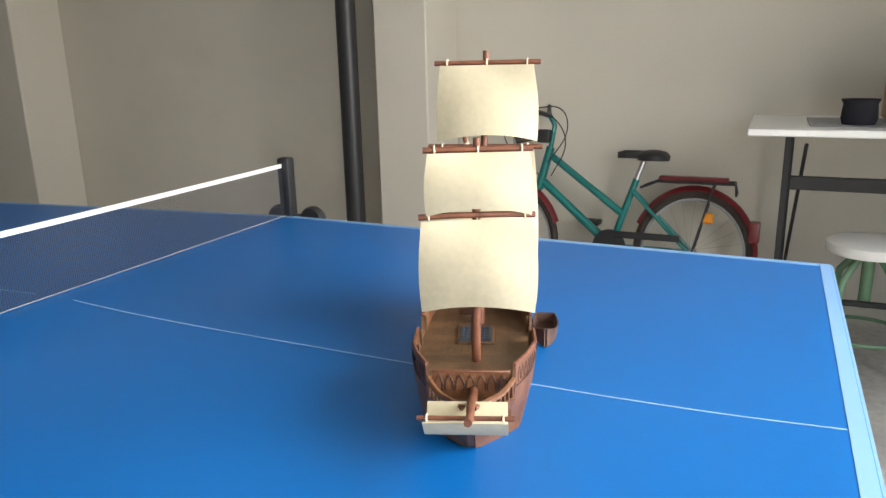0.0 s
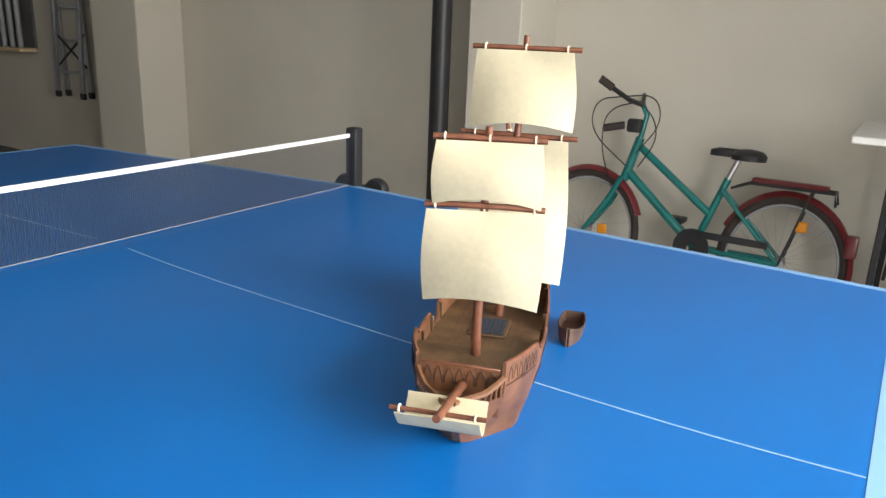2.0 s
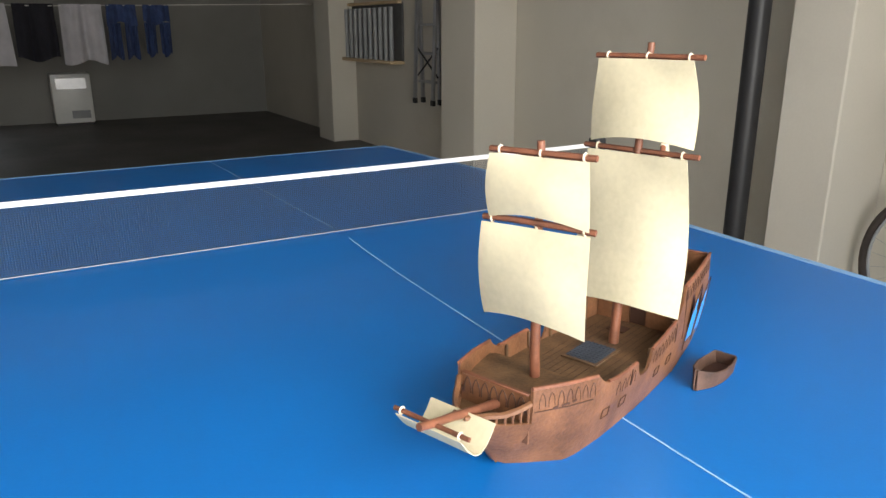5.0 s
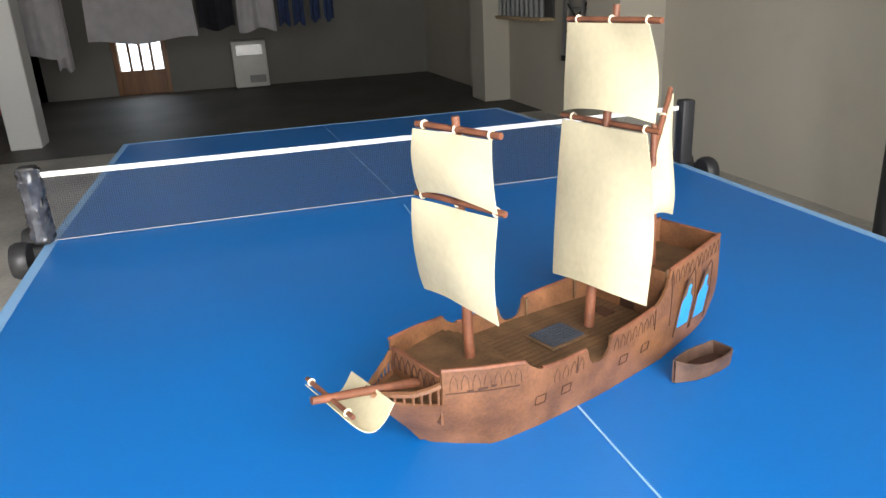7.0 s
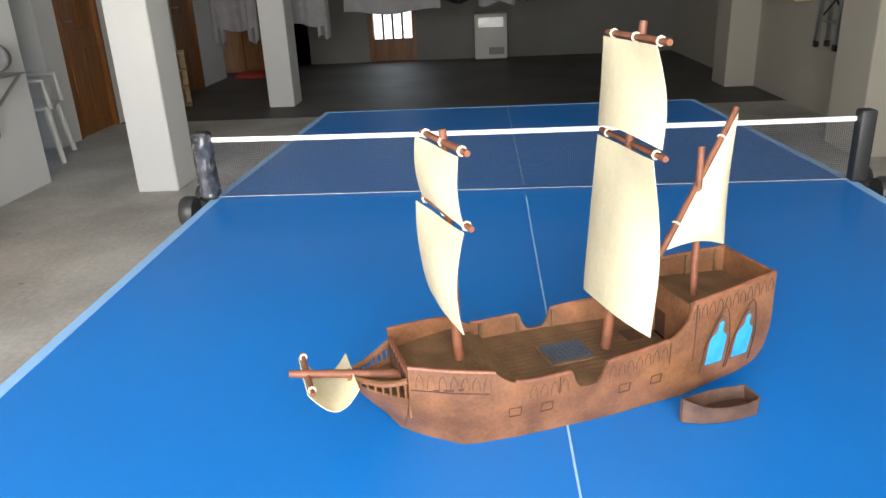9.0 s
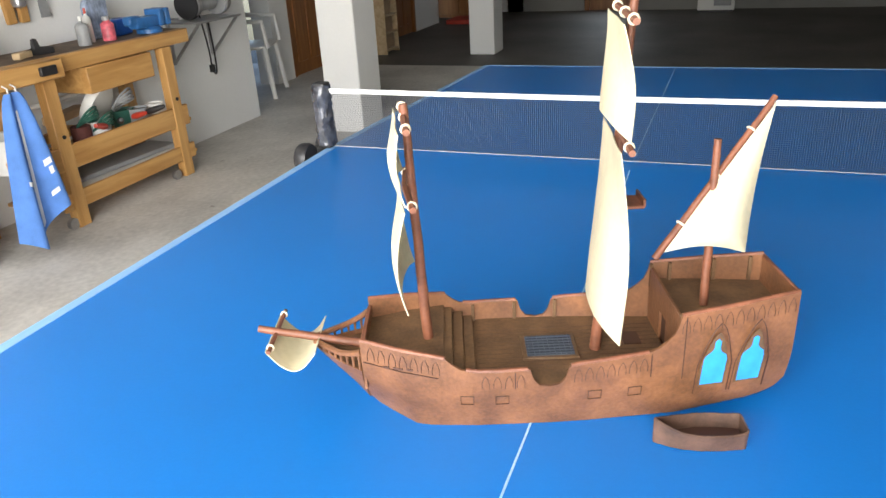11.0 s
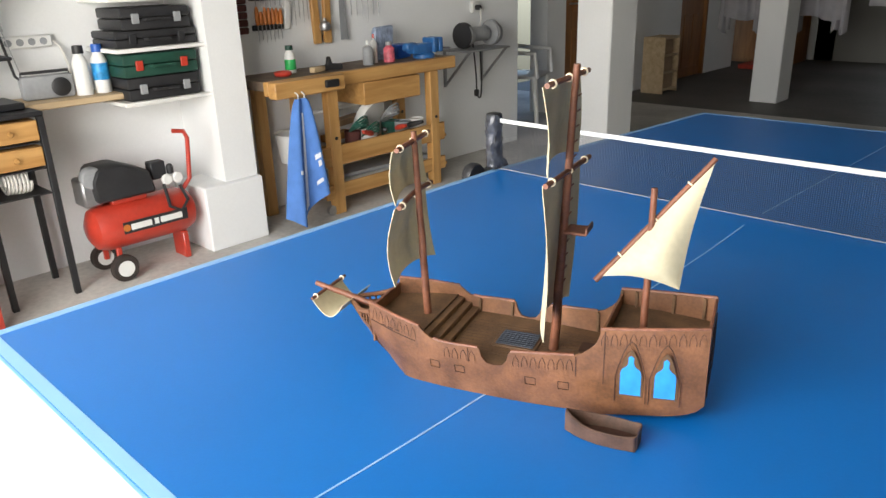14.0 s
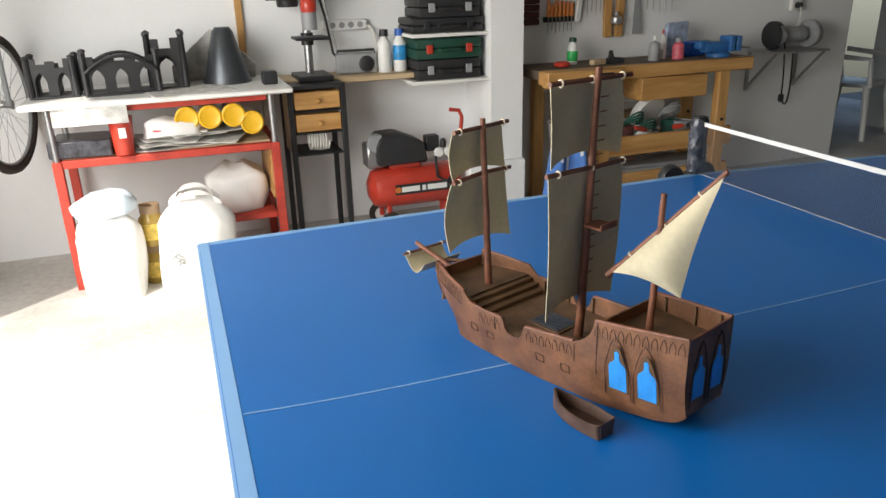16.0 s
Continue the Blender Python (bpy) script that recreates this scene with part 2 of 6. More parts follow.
def wall_with_holes(name, x0, x1, y, thick, holes, material, label, along="x"):
    """An upright wall from x0 to x1 with rectangular openings (a, b, z0, z1)."""
    bm = bmesh.new()

    def add(a, b, z0, z1):
        if b - a > 0.005 and z1 - z0 > 0.005:
            if along == "x":
                bm_box(b - a, thick, z1 - z0, (a + b) / 2, y, (z0 + z1) / 2, bm=bm)
            else:
                bm_box(thick, b - a, z1 - z0, y, (a + b) / 2, (z0 + z1) / 2, bm=bm)
    at = x0
    for a, b, z0, z1 in sorted(holes):
        add(at, a, 0, H)
        add(a, b, 0, z0)
        add(a, b, z1, H)
        at = b
    add(at, x1, 0, H)
    return setting(name, bm, material, label)


wall_with_holes("wall_doors", -8.55, -4.28, YD - 0.1, 0.2, [(-7.70, -6.98, 0, 2.05), (-5.32, -4.58, 0, 2.05)], M_WHITE, "white wall with two wooden doors")
wall_with_holes("wall_west", -3.0, YB, XF - 0.1, 0.2, [(-1.83, -1.10, 0, 2.1)], M_SHADEW, "dim white far wall with a glazed door, shade painted in as grey", "y")
wall_with_holes("wall_east", -4.0, YB, XN + 0.1, 0.2, [(-1.94, 1.50, 0, 2.30)], M_WALL, "wall with the open garage gate", "y")

for k, (cx, cy) in enumerate(((-2.97, -2.23), (-6.10, -2.22))):
    setting("column_%d" % (k + 1), bm_box(0.33, 0.27, H, cx, cy, H / 2, 0.008), M_WHITE, "square white painted concrete column")
for k, (a, b, d) in enumerate(((-0.57, -0.29, 0.38), (-3.64, -3.14, 0.37), (-6.65, -6.2, 0.3))):
    setting("pilaster_%d" % (k + 1), bm_box(b - a, d, H, (a + b) / 2, YB - d / 2, H / 2, 0.006), M_WALL, "cream painted wall pilaster")
solo("pipe", bm_lathe([(0.048, 0), (0.048, H)], 20), M_BLACK, "black vertical drain pipe standing against a pilaster", "pipe", m=pose(-0.66, 2.22, 0))

# ---- the table tennis table ----
TT = 0.76
tt = thing("table_tennis_table", pose(0, 0, 0), "blue table tennis table with pale border lines and net", "table")
W2, L2 = 0.7625, 1.37
HINGE = 0.011                         # how far the two halves rise where they meet


def dip(x, y):
    """The near half slopes down from the hinge and hangs a little in its middle."""
    e = min(1.0, max(-1.0, (2 * x - L2) / (L2 - 0.06)))
    w = min(1.0, abs(y) / (W2 - 0.025))
    return HINGE * (1 - x / L2) - 0.0118 * (1 - e ** 4) * (1 - w * w)


def flat(x0, x1, y0, y1, lift, thick, nx=24, ny=20, sags=True):
    def f(a, b):
        x, y = x0 + (x1 - x0) * a, y0 + (y1 - y0) * b
        return (x, y, lift + (dip(x, y) if sags else 0.0))
    bm = bm_sheet(f, nx, ny)
    low = bmesh.ops.extrude_face_region(bm, geom=bm.faces[:])
    bmesh.ops.translate(bm, vec=(0, 0, -thick), verts=[v for v in low["geom"] if isinstance(v, bmesh.types.BMVert)])
    bmesh.ops.recalc_face_normals(bm, faces=bm.faces)
    return bm


part("tabletop", flat(0.002, L2, -W2, W2, TT, 0.022, 92, 62), M_BLUE, tt, "blue painted top")
far_top = part("tabletop", bm_box(L2 - 0.003, 2 * W2, 0.022, -L2 / 2 - 0.0015, 0, -0.011, 0.002), M_BLUE, tt, "blue painted top", pose(0, 0, TT + HINGE, 0, -1.65, 0))
for p, s, z in ((tt, 1, TT), (far_top, -1, 0)):
    n = s > 0
    part("end_line", flat(*sorted((s * (L2 - 0.001), s * (L2 - 0.021))), -W2 + 0.001, W2 - 0.001, z + 0.0008, 0.0007, 2, 62, n), M_LINE, p, "pale border line")
    for e in (1, -1):
        part("side_line", flat(*sorted((s * 0.002, s * (L2 - 0.023))), *sorted((e * (W2 - 0.001), e * (W2 - 0.021))), z + 0.0008, 0.0007, 92, 2, n), M_LINE, p, "pale border line")
    part("centre_line", flat(*sorted((s * 0.05, s * (L2 - 0.023))), -0.0013, 0.0013, z + 0.0010, 0.0007, 92, 1, n), M_THIN, p, "thin pale centre line")
    part("edge_band", bm_box(0.004, 2 * W2, 0.02, s * (L2 + 0.0022), 0, z - 0.0115), M_LINE, p, "pale edge")
for sx in (0.25, 1.12, -0.25, -1.12):
    for sy in (0.55, -0.55):
        lh = TT - (0.08 if sx < 0 else 0.05)
        part("leg", bm_box(0.04, 0.04, lh, sx, sy, lh / 2, 0.003), M_BLACK, tt)
for s in (1, -1):
    for e in (0.55, -0.55):
        part("rail", bm_box(1.1, 0.03, 0.04, s * 0.68, e, TT - (0.043 if s > 0 else 0.075), 0.003), M_BLACK, tt)

net = thing("table_tennis_net", pose(0, 0, TT + HINGE), "dark table tennis net with a white top tape", "net")
NH = 0.149


def sag(y):
    return -0.003 * (1 - (y / 0.745) ** 2)


part("tape", bm_sheet(lambda a, b: (0.0, -0.745 + 1.49 * a, NH - 0.010 + 0.011 * b + sag(-0.745 + 1.49 * a)), 30, 1, 0.004), M_TAPE, net, "white top tape")
part("lower_cord", bm_box(0.002, 1.49, 0.0018, 0, 0, 0.004), M_CORD, net)
vs, fs = [], []


def thread(y0, y1, z0, z1, x=0.0003):
    k = len(vs)
    vs.extend([(-x, y0, z0), (-x, y1, z0), (-x, y1, z1), (-x, y0, z1), (x, y0, z0), (x, y1, z0), (x, y1, z1), (x, y0, z1)])
    fs.extend([(k, k + 3, k + 2, k + 1), (k + 4, k + 5, k + 6, k + 7), (k, k + 1, k + 5, k + 4), (k + 3, k + 7, k + 6, k + 2)])


for k in range(323):
    y = -0.74 + k * 0.0046
    thread(y - 0.00022, y + 0.00022, 0.004, NH - 0.012 + sag(y))
for k in range(29):
    z = 0.007 + k * 0.0046
    for j in range(24):
        y0, y1 = -0.74 + 1.48 * j / 24, -0.74 + 1.48 * (j + 1) / 24
        zz = z * (1 + sag((y0 + y1) / 2) / NH)
        thread(y0, y1, zz - 0.0002, zz + 0.0002)
nme = bpy.data.meshes.new("netting")
nme.from_pydata(vs, [], fs)
nme.materials.append(M_NET)
netting = new("netting", nme)
netting.parent = net


def crinkled(r, h, seed, n=18, nz=16):
    """An upright sleeve of crumpled film."""
    rr = random.Random(seed)
    bm = bmesh.new()
    rings = [[bm.verts.new(((r + rr.uniform(-0.002, 0.006)) * math.cos(2 * math.pi * k / n) * 1.1, (r + rr.uniform(-0.002, 0.006)) * math.sin(2 * math.pi * k / n), h * j / nz + rr.uniform(-0.003, 0.003))) for k in range(n)] for j in range(nz + 1)]
    for p, q in zip(rings, rings[1:]):
        for k in range(n):
            bm.faces.new((p[k], p[(k + 1) % n], q[(k + 1) % n], q[k]))
    bm.normal_update()
    bmesh.ops.solidify(bm, geom=bm.faces[:], thickness=0.0008)
    bmesh.ops.recalc_face_normals(bm, faces=bm.faces)
    return bm


for s in (1, -1):
    post = part("post", bm_box(0.036, 0.036, 0.165, 0, s * 0.765, 0.083, 0.006, 2), M_PLASTIC, net, "black plastic net post")
    if s < 0:
        part("foil_wrap", crinkled(0.021, 0.150, 5), M_FOIL, post, "crumpled shiny plastic wrap", pose(0, s * 0.765, 0.008))
    part("clamp", bm_box(0.05, 0.06, 0.05, 0, s * 0.775, -0.026, 0.006), M_BLACK, post)
    for e in (1, -1):
        part("knob", bm_lathe([(0, -0.016), (0.034, -0.016), (0.038, -0.008), (0.038, 0.008), (0.034, 0.016), (0, 0.016)], 20,
                              pose(e * 0.055, s * 0.80, -0.015, 90, 0, 0)), M_BLACK, post, "round black knob")

# ---- the model ship ----
SHIP = pose(0.852, 0.055, TT, 0, 0, -70.1) @ pose(0, -0.001, 0) @ Matrix.Diagonal((1.02, 1.02, 1.02, 1))
ship = thing("model_ship", SHIP, "brown card model sailing ship with cream paper sails on the table", "model ship")


def lerp(table, u):
    if u <= table[0][0]:
        return table[0][1]
    for (a, p), (b, q) in zip(table, table[1:]):
        if u <= b:
            return p + (q - p) * (u - a) / (b - a)
    return table[-1][1]


RAIL = [(-0.206, 0.136), (-0.078, 0.123), (-0.076, 0.113), (-0.072, 0.102), (-0.065, 0.094), (-0.055, 0.086), (-0.045, 0.082), (0.036, 0.0755),
        (0.040, 0.0735), (0.044, 0.060), (0.050, 0.0525), (0.060, 0.0505), (0.072, 0.0525), (0.078, 0.060), (0.082, 0.0735), (0.086, 0.0735),
        (0.140, 0.0725), (0.155, 0.075), (0.164, 0.081), (0.172, 0.0885), (0.264, 0.100)]
BEAM = [(-0.206, 0.050), (-0.14, 0.061), (-0.076, 0.068), (0.0, 0.076), (0.06, 0.080), (0.12, 0.081), (0.17, 0.077), (0.22, 0.066), (0.264, 0.0505), (0.29, 0.034), (0.322, 0.006)]
FOOT = [(-0.206, 0.040), (-0.17, 0.046), (-0.08, 0.058), (0.05, 0.064), (0.14, 0.064), (0.19, 0.060), (0.207, 0.056), (0.235, 0.031), (0.262, 0.004), (0.28, 0.004), (0.322, 0.003)]
KEEL = [(-0.206, 0.024), (-0.194, 0.012), (-0.165, 0.004), (-0.08, -0.005), (0.02, -0.0075), (0.235, -0.0075), (0.258, -0.0075), (0.264, -0.003), (0.280, 0.020), (0.322, 0.070)]
HULL_T = 0.0035


def half(u, z):
    """Half breadth of the hull at a height."""
    k = lerp(KEEL, u)
    top = 0.075
    s = max(0.0, min(1.0, (z - k) / max(0.01, top - k)))
    return lerp(FOOT, u) + (lerp(BEAM, u) - lerp(FOOT, u)) * math.sin(s * math.pi / 2)


def hull_side(sgn, us, top, nz=9):
    """One side of the hull between its keel line and its rail, with thickness."""
    bm = bmesh.new()
    rows = []
    for u in us:
        z0, z1 = lerp(KEEL, u), top(u)
        outer, inner = [], []
        for j in range(nz + 1):
            z = z0 + (z1 - z0) * j / nz
            w = half(u, z)
            outer.append(bm.verts.new((u, sgn * w, z)))
            inner.append(bm.verts.new((u, sgn * max(0.0005, w - HULL_T), z + (0.001 if j == 0 else 0))))
        rows.append((outer, inner))
    for (oa, ia), (ob2, ib) in zip(rows, rows[1:]):
        for j in range(nz):
            bm.faces.new((oa[j], ob2[j], ob2[j + 1], oa[j + 1]))
            bm.faces.new((ia[j], ia[j + 1], ib[j + 1], ib[j]))
        bm.faces.new((oa[nz], ob2[nz], ib[nz], ia[nz]))
        bm.faces.new((oa[0], ia[0], ib[0], ob2[0]))
    for o, i in (rows[0], rows[-1]):
        for j in range(nz):
            bm.faces.new((o[j], o[j + 1], i[j + 1], i[j]))
    bmesh.ops.recalc_face_normals(bm, faces=bm.faces)
    return bm


US = sorted(set([-0.206 + k * 0.0094 for k in range(51)] + [u for u, _ in RAIL]))
US = [u for u in US if u <= 0.2641]
for s in (1, -1):
    part("hull_side", hull_side(s, US, lambda u: lerp(RAIL, u)), M_HULL, ship, "brown stained hull side", smooth=30)
bot = bmesh.new()
brow = [(bot.verts.new((u, lerp(FOOT, u), lerp(KEEL, u))), bot.verts.new((u, -lerp(FOOT, u), lerp(KEEL, u)))) for u in US + [0.27, 0.28, 0.30, 0.322]]
for (a, b), (c, d) in zip(brow, brow[1:]):
    bot.faces.new((a, b, d, c))
part("hull_bottom", bot, M_HULL, ship)


def deck(name, u0, u1, z, inset=0.003, nz=14, thick=0.002, label=""):
    bm = bmesh.new()
    rows = []
    for k in range(nz + 1):
        u = u0 + (u1 - u0) * k / nz
        w = half(u, z) - inset
        rows.append([bm.verts.new((u, sg * w, z + dz)) for sg, dz in ((1, 0), (-1, 0), (-1, -thick), (1, -thick))])
    for a, b in zip(rows, rows[1:]):
        for j in range(4):
            bm.faces.new((a[j], a[(j + 1) % 4], b[(j + 1) % 4], b[j]))
    bm.faces.new(rows[0])
    bm.faces.new(rows[-1])
    bmesh.ops.recalc_face_normals(bm, faces=bm.faces)
    return part(name, bm, M_DECK, ship, label)


deck("main_deck", -0.078, 0.176, 0.050, label="dark brown planked deck")
deck("fore_deck", 0.174, 0.262, 0.074, label="raised dark brown deck")
deck("poop_deck", -0.203, -0.080, 0.102, label="raised dark brown stern deck")
for k in range(3):
    u = 0.170 - k * 0.0125
    w = half(u, 0.06) - 0.004
    part("step", bm_box(0.0125, 2 * w, 0.007 + 0.007 * (2 - k), u, 0, 0.050 + 0.0035 * (3 - k), 0.0008), M_DECK, ship, "low brown deck step")
# seams between the deck planks
for k in range(-5, 6):
    part("plank_seam", bm_box(0.215, 0.0004, 0.0004, 0.028, k * 0.0092, 0.0501), M_LINEWORK, ship)
# poop front, with a low doorway
front = bmesh.new()
wf = 0.062
for a, b, z0, z1 in ((-wf, -0.013, 0.050, 0.118), (0.013, wf, 0.050, 0.118), (-0.013, 0.013, 0.086, 0.118)):
    bm_box(0.003, b - a, z1 - z0, -0.079, (a + b) / 2, (z0 + z1) / 2, bm=front)
part("poop_front", front, M_HULL, ship, "brown stern cabin front")
part("doorway", bm_box(0.002, 0.024, 0.036, -0.0815, 0, 0.068), M_LINEWORK, ship, "dark cabin doorway")
part("deck_hatch", bm_box(0.020, 0.026, 0.002, -0.045, -0.012, 0.0512), M_LINEWORK, ship, "dark deck hatch")
# transom
transom = bmesh.new()
q = [transom.verts.new((x, y, z)) for x, y, z in ((-0.206, 0.038, 0.025), (-0.206, -0.038, 0.025), (-0.206, -0.046, 0.076), (-0.206, -0.046, 0.133), (-0.206, 0.046, 0.133), (-0.206, 0.046, 0.076))]
f = transom.faces.new(q)
r = bmesh.ops.extrude_face_region(transom, geom=[f])
bmesh.ops.translate(transom, vec=(0.003, 0, 0), verts=[v for v in r["geom"] if isinstance(v, bmesh.types.BMVert)])
bmesh.ops.recalc_face_normals(transom, faces=transom.faces)
part("transom", transom, M_HULL, ship, "brown flat stern board")
part("stern_foot", bm_box(0.016, 0.012, 0.016, -0.176, 0, 0.0015, 0.001), M_DECK, ship)
# rail caps
for s in (1, -1):
    for u0, u1 in ((-0.205, -0.078), (-0.045, 0.038), (0.084, 0.150), (0.172, 0.264)):
        n = 10
        pts = [(u0 + (u1 - u0) * k / n, s * (half(u0 + (u1 - u0) * k / n, 0.09) - 0.0016), lerp(RAIL, u0 + (u1 - u0) * k / n) + 0.0004) for k in range(n + 1)]
        part("rail_cap", bm_tube(pts, 0.0024, 6), M_SPAR, ship)
    for u in (-0.047, 0.036, 0.086, 0.138, -0.10, -0.15, -0.19, -0.079):
        z = lerp(RAIL, u)
        part("rib", bm_box(0.004, 0.004, 0.030, u, s * (half(u, z - 0.015) - 0.0055), z - 0.016, 0.0006), M_DECK, ship)
part("stern_rail", bm_box(0.004, 0.092, 0.004, -0.2045, 0, 0.1345, 0.001), M_SPAR, ship)


def ogive(w, h, n=7):
    """Outline of a pointed arch, w wide and h high, open at the foot."""
    pts = []
    for k in range(n + 1):
        a = k / n
        pts.append((-w / 2 * (1 - a) ** 0.62, h * (0.42 + 0.58 * a)))
    left = [(-w / 2, 0)] + pts
    return left + [(-x, z) for x, z in left[-2::-1]]


def on_side(s, u, z, out=0.0006):
    """Pose on the hull's side: x along the hull, y up, z outwards."""
    e = 0.004
    p = Vector((u, s * half(u, z), z))
    du = (Vector((u + e, s * half(u + e, z), z)) - p).normalized()
    dz = (Vector((u, s * half(u, z + e), z + e)) - p).normalized()
    nrm = du.cross(dz) if s < 0 else dz.cross(du)
    if nrm.y * s < 0:
        nrm = -nrm
    m = Matrix((du, dz, nrm)).transposed().to_4x4()
    m.translation = p + nrm.normalized() * out
    return m


arch_small = None
for s in (1, -1):
    for u0, n, gap, base in ((0.182, 7, 0.0118, 0.0), (0.092, 4, 0.0125, 0.0), (-0.040, 7, 0.0118, 0.0), (-0.198, 11, 0.0115, 0.0)):
        for k in range(n):
            u = u0 + k * gap
            z = lerp(RAIL, u) - 0.022
            if arch_small is None:
                arch_small = part("arch_moulding", bm_tube([(x, y, 0) for x, y in ogive(0.0080, 0.017, 4)], 0.00033, 4), M_LINEWORK, ship, "thin dark arch line")
                arch_small.matrix_basis = on_side(s, u, z)
            else:
                share("arch_moulding", arch_small, ship, on_side(s, u, z))
    port = None
    for u in (0.150, 0.112, 0.012, -0.032):
        if port is None:
            port = part("gun_port", bm_tube([(-0.007, -0.006, 0), (0.007, -0.006, 0), (0.007, 0.006, 0), (-0.007, 0.006, 0)], 0.0006, 4, True), M_LINEWORK, ship, "small square gun port outline")
            port.matrix_basis = on_side(s, u, 0.034)
        else:
            share("gun_port", port, ship, on_side(s, u, 0.034))
    for k, wd in enumerate((0.007, 0.011, 0.006)):
        part("dark_bar", bm_box(wd, 0.0025, 0.0006), M_LINEWORK, ship, "short faded dark bar", on_side(s, 0.236 - k * 0.013, 0.072))
    # upright moulding lines
    for u, z0, z1 in ((-0.083, 0.045, 0.121), (0.098, 0.050, 0.071), (-0.048, 0.052, 0.080)):
        part("seam", bm_tube([(u, s * (half(u, z) + 0.0005), z) for z in (z0, (z0 + z1) / 2, z1)], 0.0007, 4), M_LINEWORK, ship)
    part("wale", bm_tube([(u, s * (half(u, lerp(RAIL, u) - 0.026) + 0.0004), lerp(RAIL, u) - 0.026) for u in (0.262, 0.24, 0.22, 0.2, 0.18)], 0.0007, 4), M_LINEWORK, ship)


def bottle(w, h):
    """Outline of a stern window: straight sides, shoulders and a narrow neck."""
    r = [(-w / 2, 0), (-w / 2, h * 0.55), (-w * 0.44, h * 0.64), (-w * 0.2, h * 0.73), (-w * 0.13, h * 0.80), (-w * 0.13, h * 0.95), (0, h)]
    return r + [(-x, y) for x, y in r[-2::-1]]


for s in (1, -1):
    for u in (-0.1165, -0.158):
        m = on_side(s, u, 0.034, 0.0005)
        win = part("stern_window", bm_prism(bottle(0.0255, 0.062), 0.0010), M_PANE, ship, "bright blue bottle-shaped window", m)
        part("window_recess", bm_prism([(x, y - 0.003) for x, y in ogive(0.031, 0.074, 8)], 0.0004), M_DECK, win, "darker pointed recess")
        part("window_arch", bm_tube([(x, y - 0.012, 0.001) for x, y in ogive(0.038, 0.096, 8)], 0.0006, 4), M_LINEWORK, win, "thin pointed arch")
for e in (0.021, -0.021):
    m = Matrix.Translation((-0.2063, e, 0.047)) @ Matrix(((0, 0, -1, 0), (1, 0, 0, 0), (0, 1, 0, 0), (0, 0, 0, 1)))
    win = part("stern_window", bm_prism(bottle(0.024, 0.060), 0.0010), M_PANE, ship, "blue bottle-shaped window", m)
    part("window_arch", bm_tube([(x, y - 0.010, 0.001) for x, y in ogive(0.034, 0.090, 8)], 0.0009, 4), M_LINEWORK, win, "thin pointed arch")

# bow: bulkhead with arches, and the pierced beakhead
bulk = bmesh.new()
bm_box(0.003, 0.090, 0.036, 0.2625, 0, 0.052, bm=bulk)
bm_box(0.003, 0.088, 0.020, 0.2625, 0, 0.080, bm=bulk)
part("bow_bulkhead", bulk, M_HULL, ship, "brown bow bulkhead")
for k in range(7):
    m = Matrix.Translation((0.2645, -0.036 + k * 0.012, 0.069)) @ Matrix(((0, 0, 1, 0), (1, 0, 0, 0), (0, 1, 0, 0), (0, 0, 0, 1)))
    part("arch_moulding", bm_tube([(x, y, 0) for x, y in ogive(0.0095, 0.019, 4)], 0.0008, 4), M_LINEWORK, ship, "thin dark arch line", m)
part("bulkhead_rail", bm_box(0.005, 0.089, 0.003, 0.2625, 0, 0.0915, 0.0008), M_SPAR, ship)

BEAK_TOP = [(0.264, 0.084), (0.275, 0.079), (0.29, 0.0755), (0.322, 0.0765)]
BEAK_MID = [(0.264, 0.062), (0.29, 0.0655), (0.322, 0.0715)]
ub = [0.264 + 0.058 * k / 12 for k in range(13)]


def beak_w(u):
    return lerp(BEAM, u) * 0.96


for s in (1, -1):
    bm = bmesh.new()
    rows = []
    for u in ub:
        z0, z1 = lerp(KEEL, u), lerp(BEAK_MID, u)
        rows.append([bm.verts.new((u, s * half(u, z0 + (z1 - z0) * j / 4), z0 + (z1 - z0) * j / 4)) for j in range(5)])
    for a, b in zip(rows, rows[1:]):
        for j in range(4):
            bm.faces.new((a[j], b[j], b[j + 1], a[j + 1]))
    bm.normal_update()
    bmesh.ops.solidify(bm, geom=bm.faces[:], thickness=0.002)
    bmesh.ops.recalc_face_normals(bm, faces=bm.faces)
    part("beak_side", bm, M_HULL, ship)
    part("beak_rail", bm_tube([(u, s * beak_w(u), lerp(BEAK_TOP, u)) for u in ub], 0.0036, 6), M_HULL, ship, "curved beakhead rail")
    for k in range(8):
        u = 0.267 + k * 0.0074
        z0, z1 = lerp(BEAK_MID, u) - 0.001, lerp(BEAK_TOP, u)
        part("baluster", bm_tube([(u, s * beak_w(u), z0 + (z1 - z0) * q3) for q3 in (0, 0.5, 0.8, 1.0)], [0.0016, 0.0015, 0.0024, 0.0036], 6), M_HULL, ship)
bd = bmesh.new()
rw = [(bd.verts.new((u, beak_w(u) - 0.001, lerp(BEAK_MID, u) - 0.004)), bd.verts.new((u, -beak_w(u) + 0.001, lerp(BEAK_MID, u) - 0.004))) for u in ub]
for (a, b), (c, d) in zip(rw, rw[1:]):
    bd.faces.new((a, b, d, c))
part("beak_deck", bd, M_DECK, ship)

